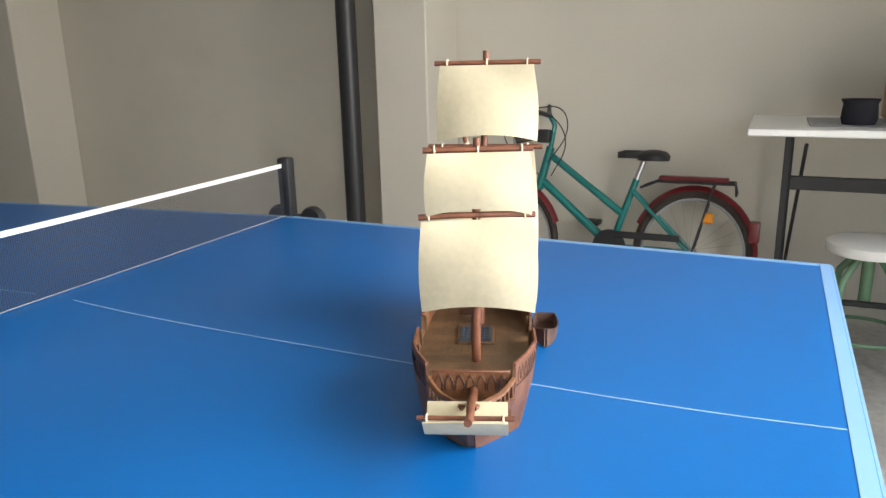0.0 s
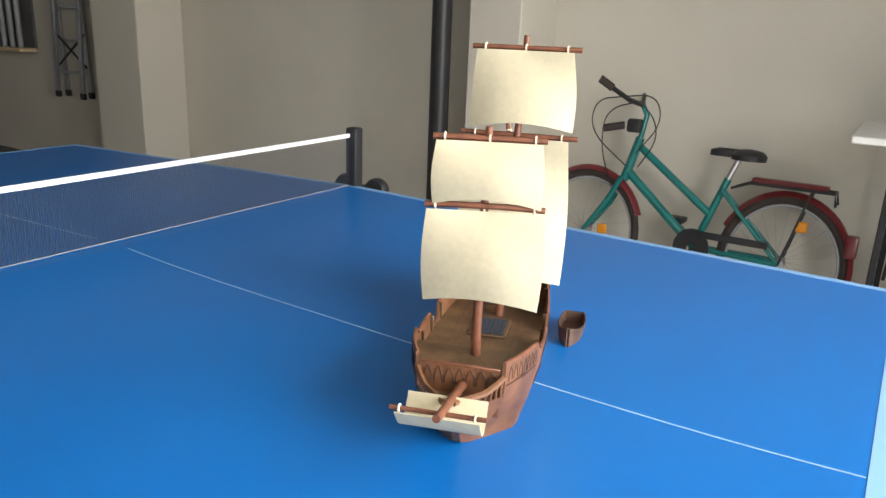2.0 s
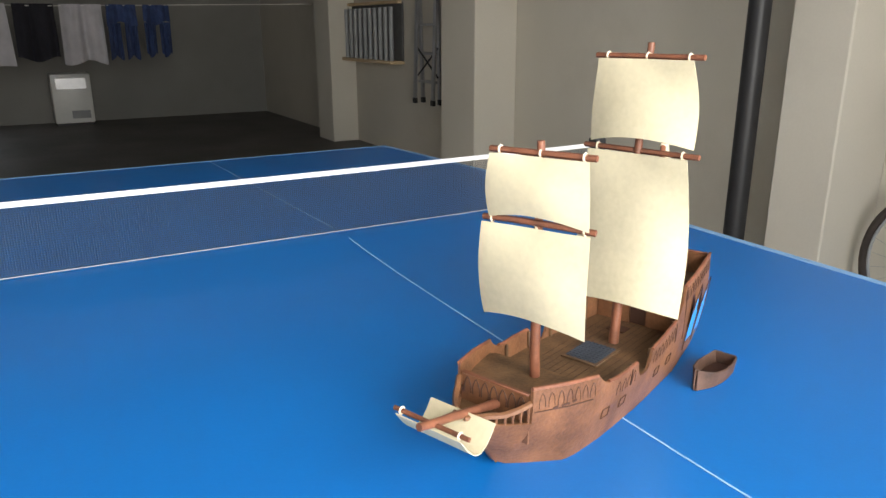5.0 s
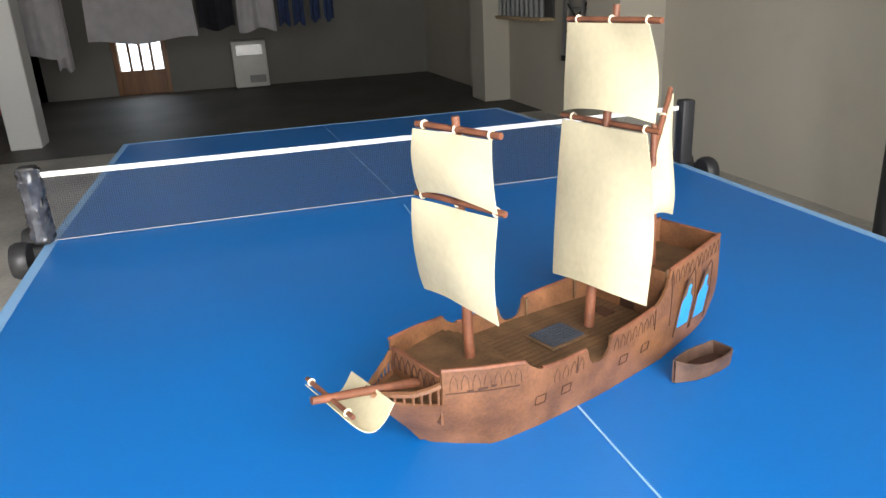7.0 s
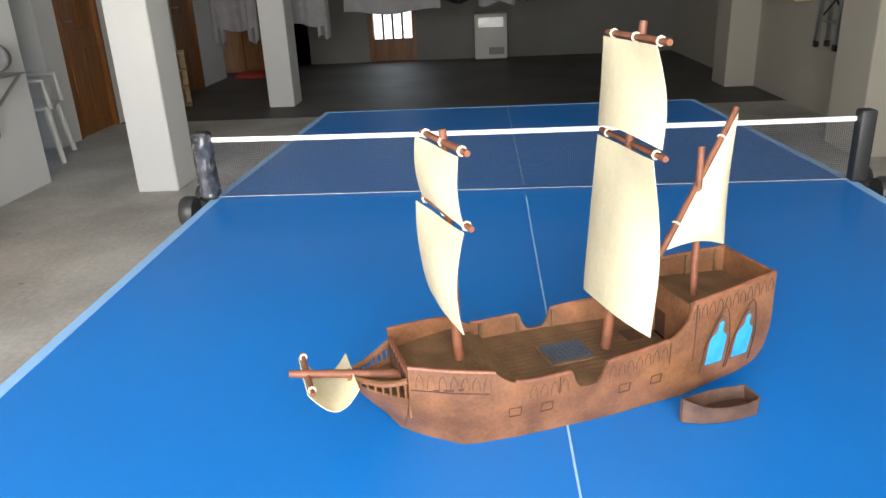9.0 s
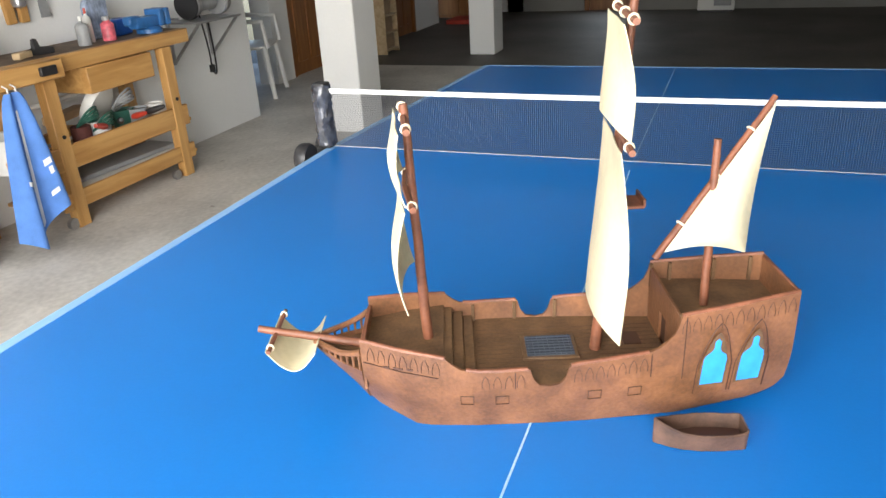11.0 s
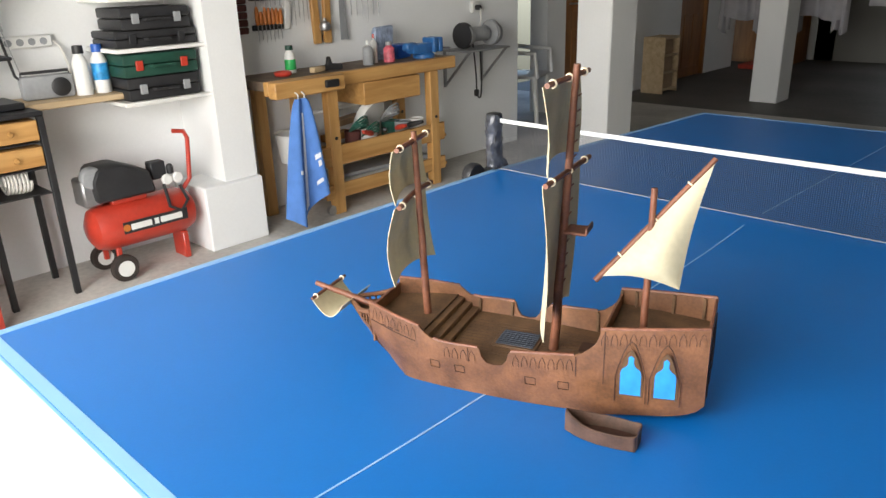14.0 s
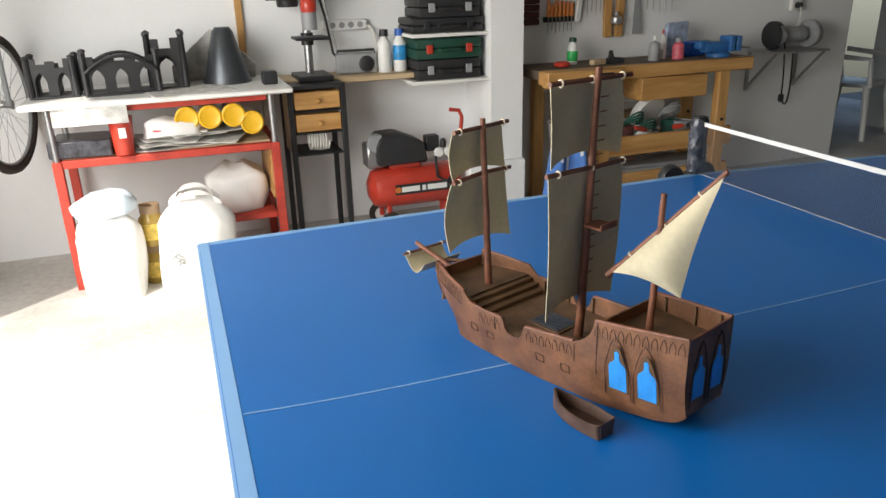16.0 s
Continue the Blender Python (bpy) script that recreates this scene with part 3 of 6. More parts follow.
# grating amidships
gr = part("grating", bm_box(0.064, 0.052, 0.003, 0.052, 0, 0.0515, 0.0008), M_DECK, ship, "wooden hatch frame")
part("grating_panel", bm_box(0.054, 0.043, 0.001, 0.052, 0, 0.0534), M_GRATE, gr, "blue-grey fine grating")
for k in range(9):
    part("bar", bm_box(0.0012, 0.043, 0.0012, 0.028 + k * 0.006, 0, 0.0543), M_GRATE, gr)
for k in range(7):
    part("bar", bm_box(0.054, 0.0012, 0.0012, 0.052, -0.018 + k * 0.006, 0.0543), M_GRATE, gr)


def wobble(p, q, r0, r1, n=9, amp=0.0006, seed=0):
    rg = random.Random(seed)
    p, q = Vector(p), Vector(q)
    pts = [p.lerp(q, k / n) + Vector((rg.uniform(-amp, amp), rg.uniform(-amp, amp), 0)) for k in range(n + 1)]
    return bm_tube(pts, [r0 + (r1 - r0) * k / n for k in range(n + 1)], 10)


part("foremast", wobble((0.192, 0.004, 0.074), (0.200, 0.008, 0.346), 0.0062, 0.0042, seed=1), M_SPAR, ship, "reddish stained wooden mast")
part("mainmast", wobble((-0.001, 0.004, 0.050), (-0.024, 0.016, 0.440), 0.0068, 0.0042, seed=2), M_SPAR, ship, "tall reddish stained wooden mast")
part("mizzenmast", wobble((-0.120, 0.006, 0.102), (-0.121, -0.002, 0.291), 0.0050, 0.0040, seed=3), M_SPAR, ship, "short reddish stained wooden mast")
part("bowsprit", wobble((0.252, 0.004, 0.066), (0.386, 0.002, 0.0935), 0.0055, 0.0042, seed=4), M_SPAR, ship, "reddish stained wooden bowsprit")
for k in range(14):
    part("rung", bm_tube([(-0.0125 - k * 0.00102, -0.003, 0.155 + k * 0.019), (-0.0125 - k * 0.00102, 0.011, 0.155 + k * 0.019)], 0.0010, 5), M_SPAR, ship)
part("crows_nest", bm_box(0.030, 0.034, 0.004, -0.029, 0.004, 0.228, 0.001), M_SPAR, ship, "small dark lookout platform")
part("crows_nest_lip", bm_box(0.003, 0.034, 0.009, -0.0435, 0.004, 0.232, 0.0008), M_SPAR, ship)


def square_sail(u, cv, z, yard, top, height, foot, belly, turn, seed, yr=0.0036, crook=0.0, skew=0.0, curl=0.0, twist=0.0, lean=0.0):
    """A yard with its sail: half lengths along the yard; the sail swells forwards."""
    yb = bmesh.new()
    bm_tube([(crook * (1 - abs(k) / 5.0), yard * k / 5.0, crook * 0.6 * (1 - (k / 5.0) ** 2)) for k in range(-5, 6)], yr, 6, bm=yb)
    y = part("yard", yb, M_SPAR, ship, "square brown wooden yard", pose(u, cv, z, 0, 0, turn))
    rg = random.Random(seed)
    ph = rg.uniform(0, 6)

    def surf(a, b):
        w = top + (foot - top) * b
        side = (2 * a - 1) * w * (1 + 0.05 * math.sin(math.pi * b))
        arch = 0.010 * b * (1 - (2 * a - 1) ** 2)
        down = math.sin(math.pi / 2 * min(1.0, b * 1.3))
        cup = 0.009 * (2 * a - 1) ** 2 * down
        return (0.008 + lean * b - twist * a ** 3 * down + belly * math.sin(math.pi * 0.6 * b) + curl * math.sin(math.pi * b) - cup - skew * (1 - a) * down + 0.0006 * math.sin(9 * a + ph),
                side, -0.003 - height * b + arch)
    part("sail", bm_sheet(surf, 18, 18, 0.0011), M_SAIL, y, "cream paper square sail", smooth=60)
    for k in (-0.86, 0.0, 0.86):
        part("sail_tie", bm_tube([(0.0045 * math.cos(2 * math.pi * j / 8), k * top, 0.0045 * math.sin(2 * math.pi * j / 8)) for j in range(8)], 0.0013, 5, True), M_TIE, y, "cream cord loop")


square_sail(-0.017, 0.013, 0.309, 0.081, 0.070, 0.204, 0.074, 0.006, -5.0, 1, twist=0.018, lean=0.0145)
square_sail(-0.015, 0.017, 0.424, 0.073, 0.064, 0.104, 0.069, 0.004, -5.0, 2, twist=0.011, lean=0.006)
square_sail(0.201, 0.007, 0.2565, 0.067, 0.064, 0.112, 0.066, 0.014, 6.0, 3, crook=0.004, skew=0.016, curl=0.008)
square_sail(0.201, 0.009, 0.333, 0.062, 0.057, 0.072, 0.060, 0.007, 5.5, 4, skew=0.004, curl=0.006)

# lateen sail
la, lb = Vector((-0.058, 0.020, 0.168)), Vector((-0.187, -0.029, 0.326))
part("lateen_yard", wobble(la, lb, 0.0040, 0.0034, seed=6), M_SPAR, ship, "slanting brown wooden yard")
clew = Vector((-0.160, 0.004, 0.164))


def lateen(a, b):
    p = la.lerp(lb, 0.07 + 0.92 * a) + Vector((0, 0.004, -0.004))
    q2 = p.lerp(clew + (p - clew) * 0.0, b * 0.999)
    bul = 0.020 * math.sin(math.pi * b) * math.sin(math.pi * min(1, a * 0.9 + 0.08))
    sag = Vector((0.0, 0, 0.010)) * math.sin(math.pi * b) * (1 - a)
    hollow = Vector((0.004, 0, 0)) * math.sin(math.pi * b) * a
    return q2 + Vector((0.006, 0.018, 0)).normalized() * bul + sag + hollow


part("lateen_sail", bm_sheet(lateen, 20, 16, 0.0010), M_SAIL, ship, "cream paper triangular sail", smooth=60)
ld = (lb - la).normalized()
for k in (0.22, 0.52, 0.80):
    c = la.lerp(lb, k)
    e1 = ld.orthogonal().normalized()
    e2 = ld.cross(e1)
    part("sail_tie", bm_tube([c + 0.0046 * (e1 * math.cos(2 * math.pi * j / 8) + e2 * math.sin(2 * math.pi * j / 8)) for j in range(8)], 0.0013, 5, True), M_TIE, ship, "cream cord loop")

# sprit sail under the bowsprit
sy_ = part("sprit_yard", bm_tube([(0.366, -0.050, 0.088), (0.366, 0.047, 0.088)], 0.0026, 8), M_SPAR, ship, "thin brown yard")


def sprit(a, b):
    v = -0.044 + 0.085 * a
    ang = b * 2.6
    return (0.371 - 0.054 * b, v, 0.086 - 0.031 * math.sin(ang * 1.05) + 0.008 * b)


part("sprit_sail", bm_sheet(sprit, 10, 14, 0.0011), M_SAIL, sy_, "cream curled paper sail", smooth=60)
for v in (-0.040, 0.036):
    part("sail_tie", bm_tube([(0.366 + 0.0036 * math.cos(2 * math.pi * j / 8), v, 0.088 + 0.0036 * math.sin(2 * math.pi * j / 8)) for j in range(8)], 0.0012, 5, True), M_TIE, sy_, "cream cord loop")

# rowing boat beside the ship
boat = thing("rowing_boat", SHIP @ pose(-0.092, 0.107, -0.0060, 0, 0, -3), "small brown card rowing boat beside the ship", "model boat")
BW = [(-0.047, 0.013), (-0.042, 0.0165), (-0.02, 0.0195), (0.0, 0.0195), (0.02, 0.0155), (0.035, 0.008), (0.046, 0.0008)]


def boat_shell(inset, z0, z1):
    bm = bmesh.new()
    n = 20
    rows = []
    for k in range(n + 1):
        u = -0.047 + 0.093 * k / n
        w = max(0.0006, lerp(BW, u) - inset)
        sheer = 0.009 * max(0, (u - 0.005) / 0.041) ** 2 + 0.003 * max(0, (-0.03 - u) / 0.017) ** 2
        rows.append([bm.verts.new((u, s * w * f2, z)) for s, f2, z in ((1, 1.0, z1 + sheer), (1, 0.82, z0), (-1, 0.82, z0), (-1, 1.0, z1 + sheer))])
    for a, b in zip(rows, rows[1:]):
        for j in range(3):
            bm.faces.new((a[j], a[j + 1], b[j + 1], b[j]))
    bm.faces.new(rows[0])
    bm.normal_update()
    bmesh.ops.solidify(bm, geom=bm.faces[:], thickness=0.0018)
    bmesh.ops.recalc_face_normals(bm, faces=bm.faces)
    return bm


part("shell", boat_shell(0, 0.0015, 0.020), M_BOAT, boat, "dark brown boat hull", smooth=25)
floor_bm = bmesh.new()
frow = [[floor_bm.verts.new((u, e * max(0.0006, lerp(BW, u) * 0.84 - 0.001), 0.0055)) for e in (1, -1)] for u in [-0.045 + 0.0044 * k for k in range(20)]]
for p, q in zip(frow, frow[1:]):
    floor_bm.faces.new((p[0], p[1], q[1], q[0]))
part("floor_board", floor_bm, M_LINEWORK, boat, "dark floor of the boat")
for e in (1, -1):
    part("gunwale", bm_tube([(u, e * lerp(BW, u), 0.020 + 0.009 * max(0, (u - 0.005) / 0.041) ** 2 + 0.003 * max(0, (-0.03 - u) / 0.017) ** 2) for u in [-0.046 + 0.0046 * k for k in range(21)]], 0.0011, 5), M_BOAT, boat, "worn pale gunwale edge")

# ---- more materials ----
M_RED = mat("red_enamel", (0.50, 0.045, 0.025), 0.35, var=0.15, scale=9, coat=0.3)
M_REDTUBE = mat("worn_red_paint", (0.48, 0.05, 0.03), 0.5, var=0.25, scale=14)
M_TEAL = mat("teal_bicycle_paint", (0.0, 0.16, 0.15), 0.3, var=0.12, coat=0.4)
M_MAROON = mat("maroon_paint", (0.16, 0.012, 0.016), 0.35, var=0.2, coat=0.3)
M_RUBBER = mat("black_rubber", (0.04, 0.030, 0.025), 0.85, var=0.25, scale=20)
M_ORANGE = mat("orange_reflector", (0.80, 0.30, 0.02), 0.25)
M_PINE = wood("yellow_pine", (0.42, 0.21, 0.06), (0.62, 0.36, 0.13), 0, 2.5, 0.45)
M_PINEZ = wood("yellow_pine_upright", (0.42, 0.21, 0.06), (0.62, 0.36, 0.13), 2, 2.5, 0.45)
M_BOARD = wood("pale_board", (0.45, 0.32, 0.18), (0.62, 0.48, 0.30), 0, 2.0, 0.6)
M_DOOR = wood("varnished_brown_door", (0.20, 0.075, 0.018), (0.34, 0.14, 0.04), 2, 2.0, 0.35)
M_BENCHTOP = mat("dark_worn_benchtop", (0.14, 0.10, 0.07), 0.7, var=0.4, scale=10)
M_WPAINT = mat("white_laminate", (0.80, 0.80, 0.77), 0.4, var=0.05, scale=6)
M_PAPER = mat("newsprint", (0.58, 0.57, 0.54), 0.9, var=0.35, scale=18, fine=120)
M_BAG = mat("white_plastic_sack", (0.82, 0.81, 0.78), 0.5, var=0.06, scale=10, bump=0.2, fine=18)
M_YELLOW = mat("yellow_plastic", (0.78, 0.45, 0.02), 0.35, var=0.08)
M_GREEN = mat("dark_green_plastic", (0.012, 0.06, 0.04), 0.5, var=0.2)
M_BLUEP = mat("blue_plastic", (0.02, 0.10, 0.42), 0.4, var=0.15)
M_WHITEP = mat("white_plastic", (0.78, 0.78, 0.76), 0.4, var=0.04)
M_GREYP = mat("grey_plastic", (0.30, 0.31, 0.32), 0.5, var=0.15)
M_TOWEL = mat("blue_cotton_towel", (0.10, 0.24, 0.62), 0.95, var=0.15, scale=12, bump=0.3, fine=300)
M_TOWELW = mat("white_cotton_print", (0.75, 0.78, 0.82), 0.95, var=0.08)
M_CARD = mat("brown_cardboard", (0.40, 0.28, 0.17), 0.85, var=0.15, scale=8)
M_GLASSJ = mat("amber_jar", (0.42, 0.28, 0.06), 0.2, var=0.2)
M_CLOTH_G = mat("grey_cloth", (0.42, 0.41, 0.44), 0.95, var=0.12, scale=9, bump=0.2, fine=120)
M_CLOTH_K = mat("black_cloth", (0.012, 0.012, 0.018), 0.95, var=0.2)
M_CLOTH_J = mat("blue_denim", (0.035, 0.06, 0.16), 0.95, var=0.3, scale=14)
M_STOOL = mat("pale_green_paint", (0.13, 0.24, 0.14), 0.45, var=0.15)
M_BRICK = mat("dark_red_rubber_mat", (0.11, 0.035, 0.03), 0.8, var=0.3)
M_COPPER = mat("orange_handle", (0.55, 0.17, 0.03), 0.4, var=0.15)
M_DAY = glow("daylight_outside", (0.80, 0.90, 1.0), 1.6)
M_BLUEGREY = mat("blue_vise_paint", (0.03, 0.14, 0.38), 0.4, var=0.25, coat=0.2)
M_ROPE = mat("white_cable", (0.72, 0.70, 0.66), 0.6)
M_OLIVE = mat("green_machine_paint", (0.03, 0.12, 0.09), 0.4, var=0.2)


M_BLACKBACK = mat("dusty_dark_board", (0.10, 0.10, 0.10), 0.8, var=0.2)
M_LEG = mat("matt_black_steel", (0.014, 0.014, 0.015), 0.7, var=0.25)


def torus(R, r, m=None, seg=40, ring=10, bm=None):
    own = bm_tube([(R * math.cos(2 * math.pi * k / seg), R * math.sin(2 * math.pi * k / seg), 0) for k in range(seg)], r, ring, True)
    if m is not None:
        bmesh.ops.transform(own, matrix=m, verts=own.verts)
    return join(bm, own)


def eased(pts, rounds=3):
    """Rounds the corners of a run of points."""
    pts = [Vector(p) for p in pts]
    for _ in range(rounds):
        out = [pts[0]]
        for p, q in zip(pts, pts[1:]):
            out += [p.lerp(q, 0.25), p.lerp(q, 0.75)]
        pts = out + [pts[-1]]
    return pts


def bar(p, q, r, seg=8):
    return bm_tube([p, q], r, seg)


def wheel(parent, x, z, R, name="wheel"):
    """A spoked wheel in the xz plane."""
    w = part(name, torus(R - 0.020, 0.020, pose(x, 0, z, 90, 0, 0), 44, 8), M_RUBBER, parent, "black treaded tyre")
    part("rim", torus(R - 0.044, 0.007, pose(x, 0, z, 90, 0, 0), 44, 6), M_GREYP, w, "metal rim")
    part("hub", bm_lathe([(0, -0.04), (0.022, -0.04), (0.015, -0.02), (0.015, 0.02), (0.022, 0.04), (0, 0.04)], 14, pose(x, 0, z, 90, 0, 0)), M_STEEL, w)
    for k in range(24):
        a = 2 * math.pi * k / 24
        e = 0.02 if k % 2 else -0.02
        part("spoke", bar((x + 0.018 * math.cos(a + 0.9), e, z + 0.018 * math.sin(a + 0.9)), (x + (R - 0.05) * math.cos(a), 0, z + (R - 0.05) * math.sin(a)), 0.0010, 4), M_GREYP, w)
    return w


def fender(x, z, R, a0, a1, wd=0.028):
    def f(s, t):
        a = radians(a0 + (a1 - a0) * s)
        rr = R + 0.014 - 0.02 * abs(2 * t - 1) ** 2
        return (x + rr * math.cos(a), (2 * t - 1) * wd, z + rr * math.sin(a))
    return bm_sheet(f, 24, 6, 0.002)


# ---- along the cream wall ----
bike = thing("bicycle", pose(0.035, 2.46, 0, -5, 0, 0) @ Matrix.Diagonal((0.93, 0.97, 1.045, 1)), "teal bicycle with dark red mudguards leaning against the wall", "bicycle")
RW = 0.285
FX, RX = 0.02, 0.975
wheel(bike, FX, RW, RW)
wheel(bike, RX, RW, RW)
BBp, ST, HT, HB = (0.58, 0, 0.29), (0.69, 0, 0.60), (0.235, 0, 0.70), (0.20, 0, 0.58)
for p, q, r in ((HT, (0.635, 0, 0.44), 0.017), (HB, BBp, 0.020), (BBp, ST, 0.017)):
    part("frame_tube", bar(p, q, r, 12), M_TEAL, bike, "teal painted tube")
part("head_tube", bar((0.245, 0, 0.73), (0.19, 0, 0.54), 0.022, 12), M_TEAL, bike, "teal painted tube")
for e in (0.045, -0.045):
    part("chain_stay", bar((BBp[0], e * 0.6, BBp[2]), (RX, e * 1.2, RW), 0.010), M_TEAL, bike, "teal painted tube")
    part("seat_stay", bar((0.675, e * 0.5, 0.55), (RX, e * 1.2, RW), 0.009), M_TEAL, bike, "teal painted tube")
    part("fork_blade", bm_tube([(0.19, e * 0.8, 0.55), (0.12, e, 0.42), (FX, e, RW)], [0.014, 0.013, 0.009], 10), M_TEAL, bike, "teal painted tube")
part("seat_post", bar(ST, (0.72, 0, 0.68), 0.013), M_STEEL, bike)
sad = bmesh.new()
bm_lathe([(0, -0.02), (0.6, -0.015), (0.9, 0.0), (0.95, 0.3), (0.75, 0.55), (0.3, 0.66), (0, 0.68)], 20, Matrix.Translation((0.765, 0, 0.685)) @ Matrix.Diagonal((0.085, 0.085, 0.07, 1)), bm=sad)
bm_lathe([(0, -0.01), (0.5, 0.0), (0.5, 0.35), (0.3, 0.5), (0, 0.5)], 16, Matrix.Translation((0.675, 0, 0.692)) @ Matrix.Diagonal((0.17, 0.055, 0.07, 1)), bm=sad)
part("saddle", sad, M_PLASTIC, bike, "black padded saddle")
part("stem", bm_tube([(0.245, 0, 0.73), (0.262, 0, 0.83), (0.235, 0, 0.87)], 0.013, 10), M_TEAL, bike)
hb = part("handlebar", bm_tube([(0.17, -0.27, 0.93), (0.20, -0.12, 0.89), (0.235, 0, 0.87), (0.20, 0.10, 0.89), (0.17, 0.2, 0.93)], 0.011, 10), M_BLACK, bike)
part("grip", bm_tube([(0.11, -0.29, 0.965), (0.17, -0.27, 0.93)], 0.017, 10), M_RUBBER, hb)
part("grip", bm_tube([(0.17, 0.2, 0.93), (0.13, 0.2, 0.945)], 0.017, 10), M_RUBBER, hb)
part("grip", bm_tube([(0.19, -0.10, 0.78), (0.10, -0.14, 0.76)], 0.017, 10), M_RUBBER, hb)
part("front_lamp", bm_box(0.07, 0.06, 0.06, 0.215, -0.02, 0.78, 0.012, 2), M_PLASTIC, bike, "black front lamp")
for k, c in enumerate((((0.20, -0.20, 0.90), (0.33, -0.18, 0.86), (0.36, -0.08, 0.74), (0.26, -0.03, 0.60)), ((0.20, -0.2, 0.9), (0.08, -0.24, 0.88), (0.04, -0.16, 0.74), (0.20, -0.03, 0.60)), ((0.20, 0.1, 0.89), (0.02, 0.06, 0.84), (0.06, -0.04, 0.66), (0.14, -0.03, 0.50)), ((0.20, -0.2, 0.9), (0.34, -0.14, 0.92), (0.36, -0.06, 0.80), (0.24, -0.03, 0.66)))):
    part("cable", bm_tube(eased(c), 0.003, 6), M_BLACK, bike)
part("mudguard", fender(FX, RW, RW, 20, 120), M_MAROON, bike, "dark red front mudguard")
part("mudguard", fender(RX, RW, RW, -20, 155), M_MAROON, bike, "dark red rear mudguard")
for e in (0.06, -0.06):
    part("rack_rail", bm_tube([(0.72, e, 0.57), (0.80, e, 0.60), (1.15, e, 0.60), (1.16, e, 0.55)], 0.006, 8), M_BLACK, bike)
    part("rack_strut", bar((1.06, e, 0.60), (RX, e, RW), 0.005), M_BLACK, bike)
for x in (0.80, 0.92, 1.04, 1.15):
    part("rack_bar", bar((x, -0.06, 0.60), (x, 0.06, 0.60), 0.005), M_BLACK, bike)
part("rack_clip", bm_box(0.32, 0.075, 0.018, 0.96, 0, 0.613, 0.005), M_MAROON, bike, "dark red spring clip")
part("rear_light", bm_box(0.05, 0.06, 0.09, 1.25, 0, 0.40, 0.01, 2), M_MAROON, bike, "red rear light")
for x, z in ((1.04, 0.45), (0.12, 0.30)):
    part("reflector", bm_box(0.05, 0.012, 0.045, x, -0.03, z, 0.006), M_ORANGE, bike, "orange spoke reflector")
part("chainring", bm_lathe([(0.02, -0.004), (0.085, -0.004), (0.085, 0.004), (0.02, 0.004), (0.02, -0.004)], 28, pose(BBp[0], -0.05, BBp[2], 90, 0, 0)), M_BLACK, bike)
for s in (1, -1):
    cr = part("crank", bar((BBp[0], s * 0.07, BBp[2]), (BBp[0] - s * 0.13, s * 0.08, BBp[2] + s * 0.09), 0.010), M_BLACK, bike)
    part("pedal", bm_box(0.09, 0.09, 0.025, BBp[0] - s * 0.13, s * 0.12, BBp[2] + s * 0.09, 0.005), M_PLASTIC, cr)
part("chain_guard", bm_box(0.32, 0.008, 0.03, 0.76, -0.055, 0.355, 0.003), M_BLACK, bike)

desk = thing("folding_table", pose(1.15, 1.98, 0), "white topped folding table on black steel legs", "table")
part("tabletop", bm_box(1.1, 0.60, 0.028, 0.55, 0.30, 0.906, 0.004), M_WPAINT, desk, "white laminate top")
for x in (0.16, 0.95):
    for y in (0.06, 0.54):
        part("leg", bm_box(0.022, 0.022, 0.892, x - 0.02 * (y < 0.3), y, 0.446, 0.003), M_LEG, desk)
    part("brace", bar((x + 0.04, 0.06, 0.86), (x + 0.02, 0.54, 0.30), 0.007), M_LEG, desk)
for z in (0.72, 0.28):
    part("crossbar", bm_box(0.80, 0.022, 0.05 if z > 0.5 else 0.02, 0.555, 0.06, z, 0.003), M_LEG, desk)
solo("cutting_mat", bm_box(0.50, 0.34, 0.004, 0, 0, 0.002, 0.001), M_GREYP, "grey-green cutting mat lying on the folding table", "mat", m=pose(1.605, 2.25, 0.921))
solo("black_bag", bm_lathe([(0, 0), (0.075, 0), (0.085, 0.03), (0.078, 0.10), (0.09, 0.125), (0.07, 0.12), (0, 0.08)], 18), M_CLOTH_K, "small black fabric bag on the folding table", "bag", m=pose(1.515, 2.14, 0.9262) @ Matrix.Diagonal((0.72, 0.55, 0.72, 1)))
solo("cardboard_box", bm_box(0.25, 0.25, 0.2, 0, 0, 0.1, 0.004), M_CARD, "brown cardboard box on the folding table", "box", m=pose(1.745, 2.34, 0.926))

stool = thing("workshop_stool", pose(1.605, 2.14, 0), "round pale stool on a green steel frame", "stool")
part("seat", bm_lathe([(0, 0.455), (0.145, 0.455), (0.152, 0.47), (0.150, 0.492), (0.13, 0.502), (0, 0.505)], 28), M_WPAINT, stool, "pale round seat")
part("spindle", bm_lathe([(0.022, 0.24), (0.022, 0.455)], 12), M_STOOL, stool)
for k in range(4):
    a = math.pi / 4 + k * math.pi / 2
    part("leg", bm_tube([(0.05 * math.cos(a), 0.05 * math.sin(a), 0.44), (0.12 * math.cos(a), 0.12 * math.sin(a), 0.36), (0.19 * math.cos(a), 0.19 * math.sin(a), 0.0)], 0.014, 10), M_STOOL, stool)
part("ring", torus(0.165, 0.008, pose(0, 0, 0.14), 32, 6), M_STOOL, stool)

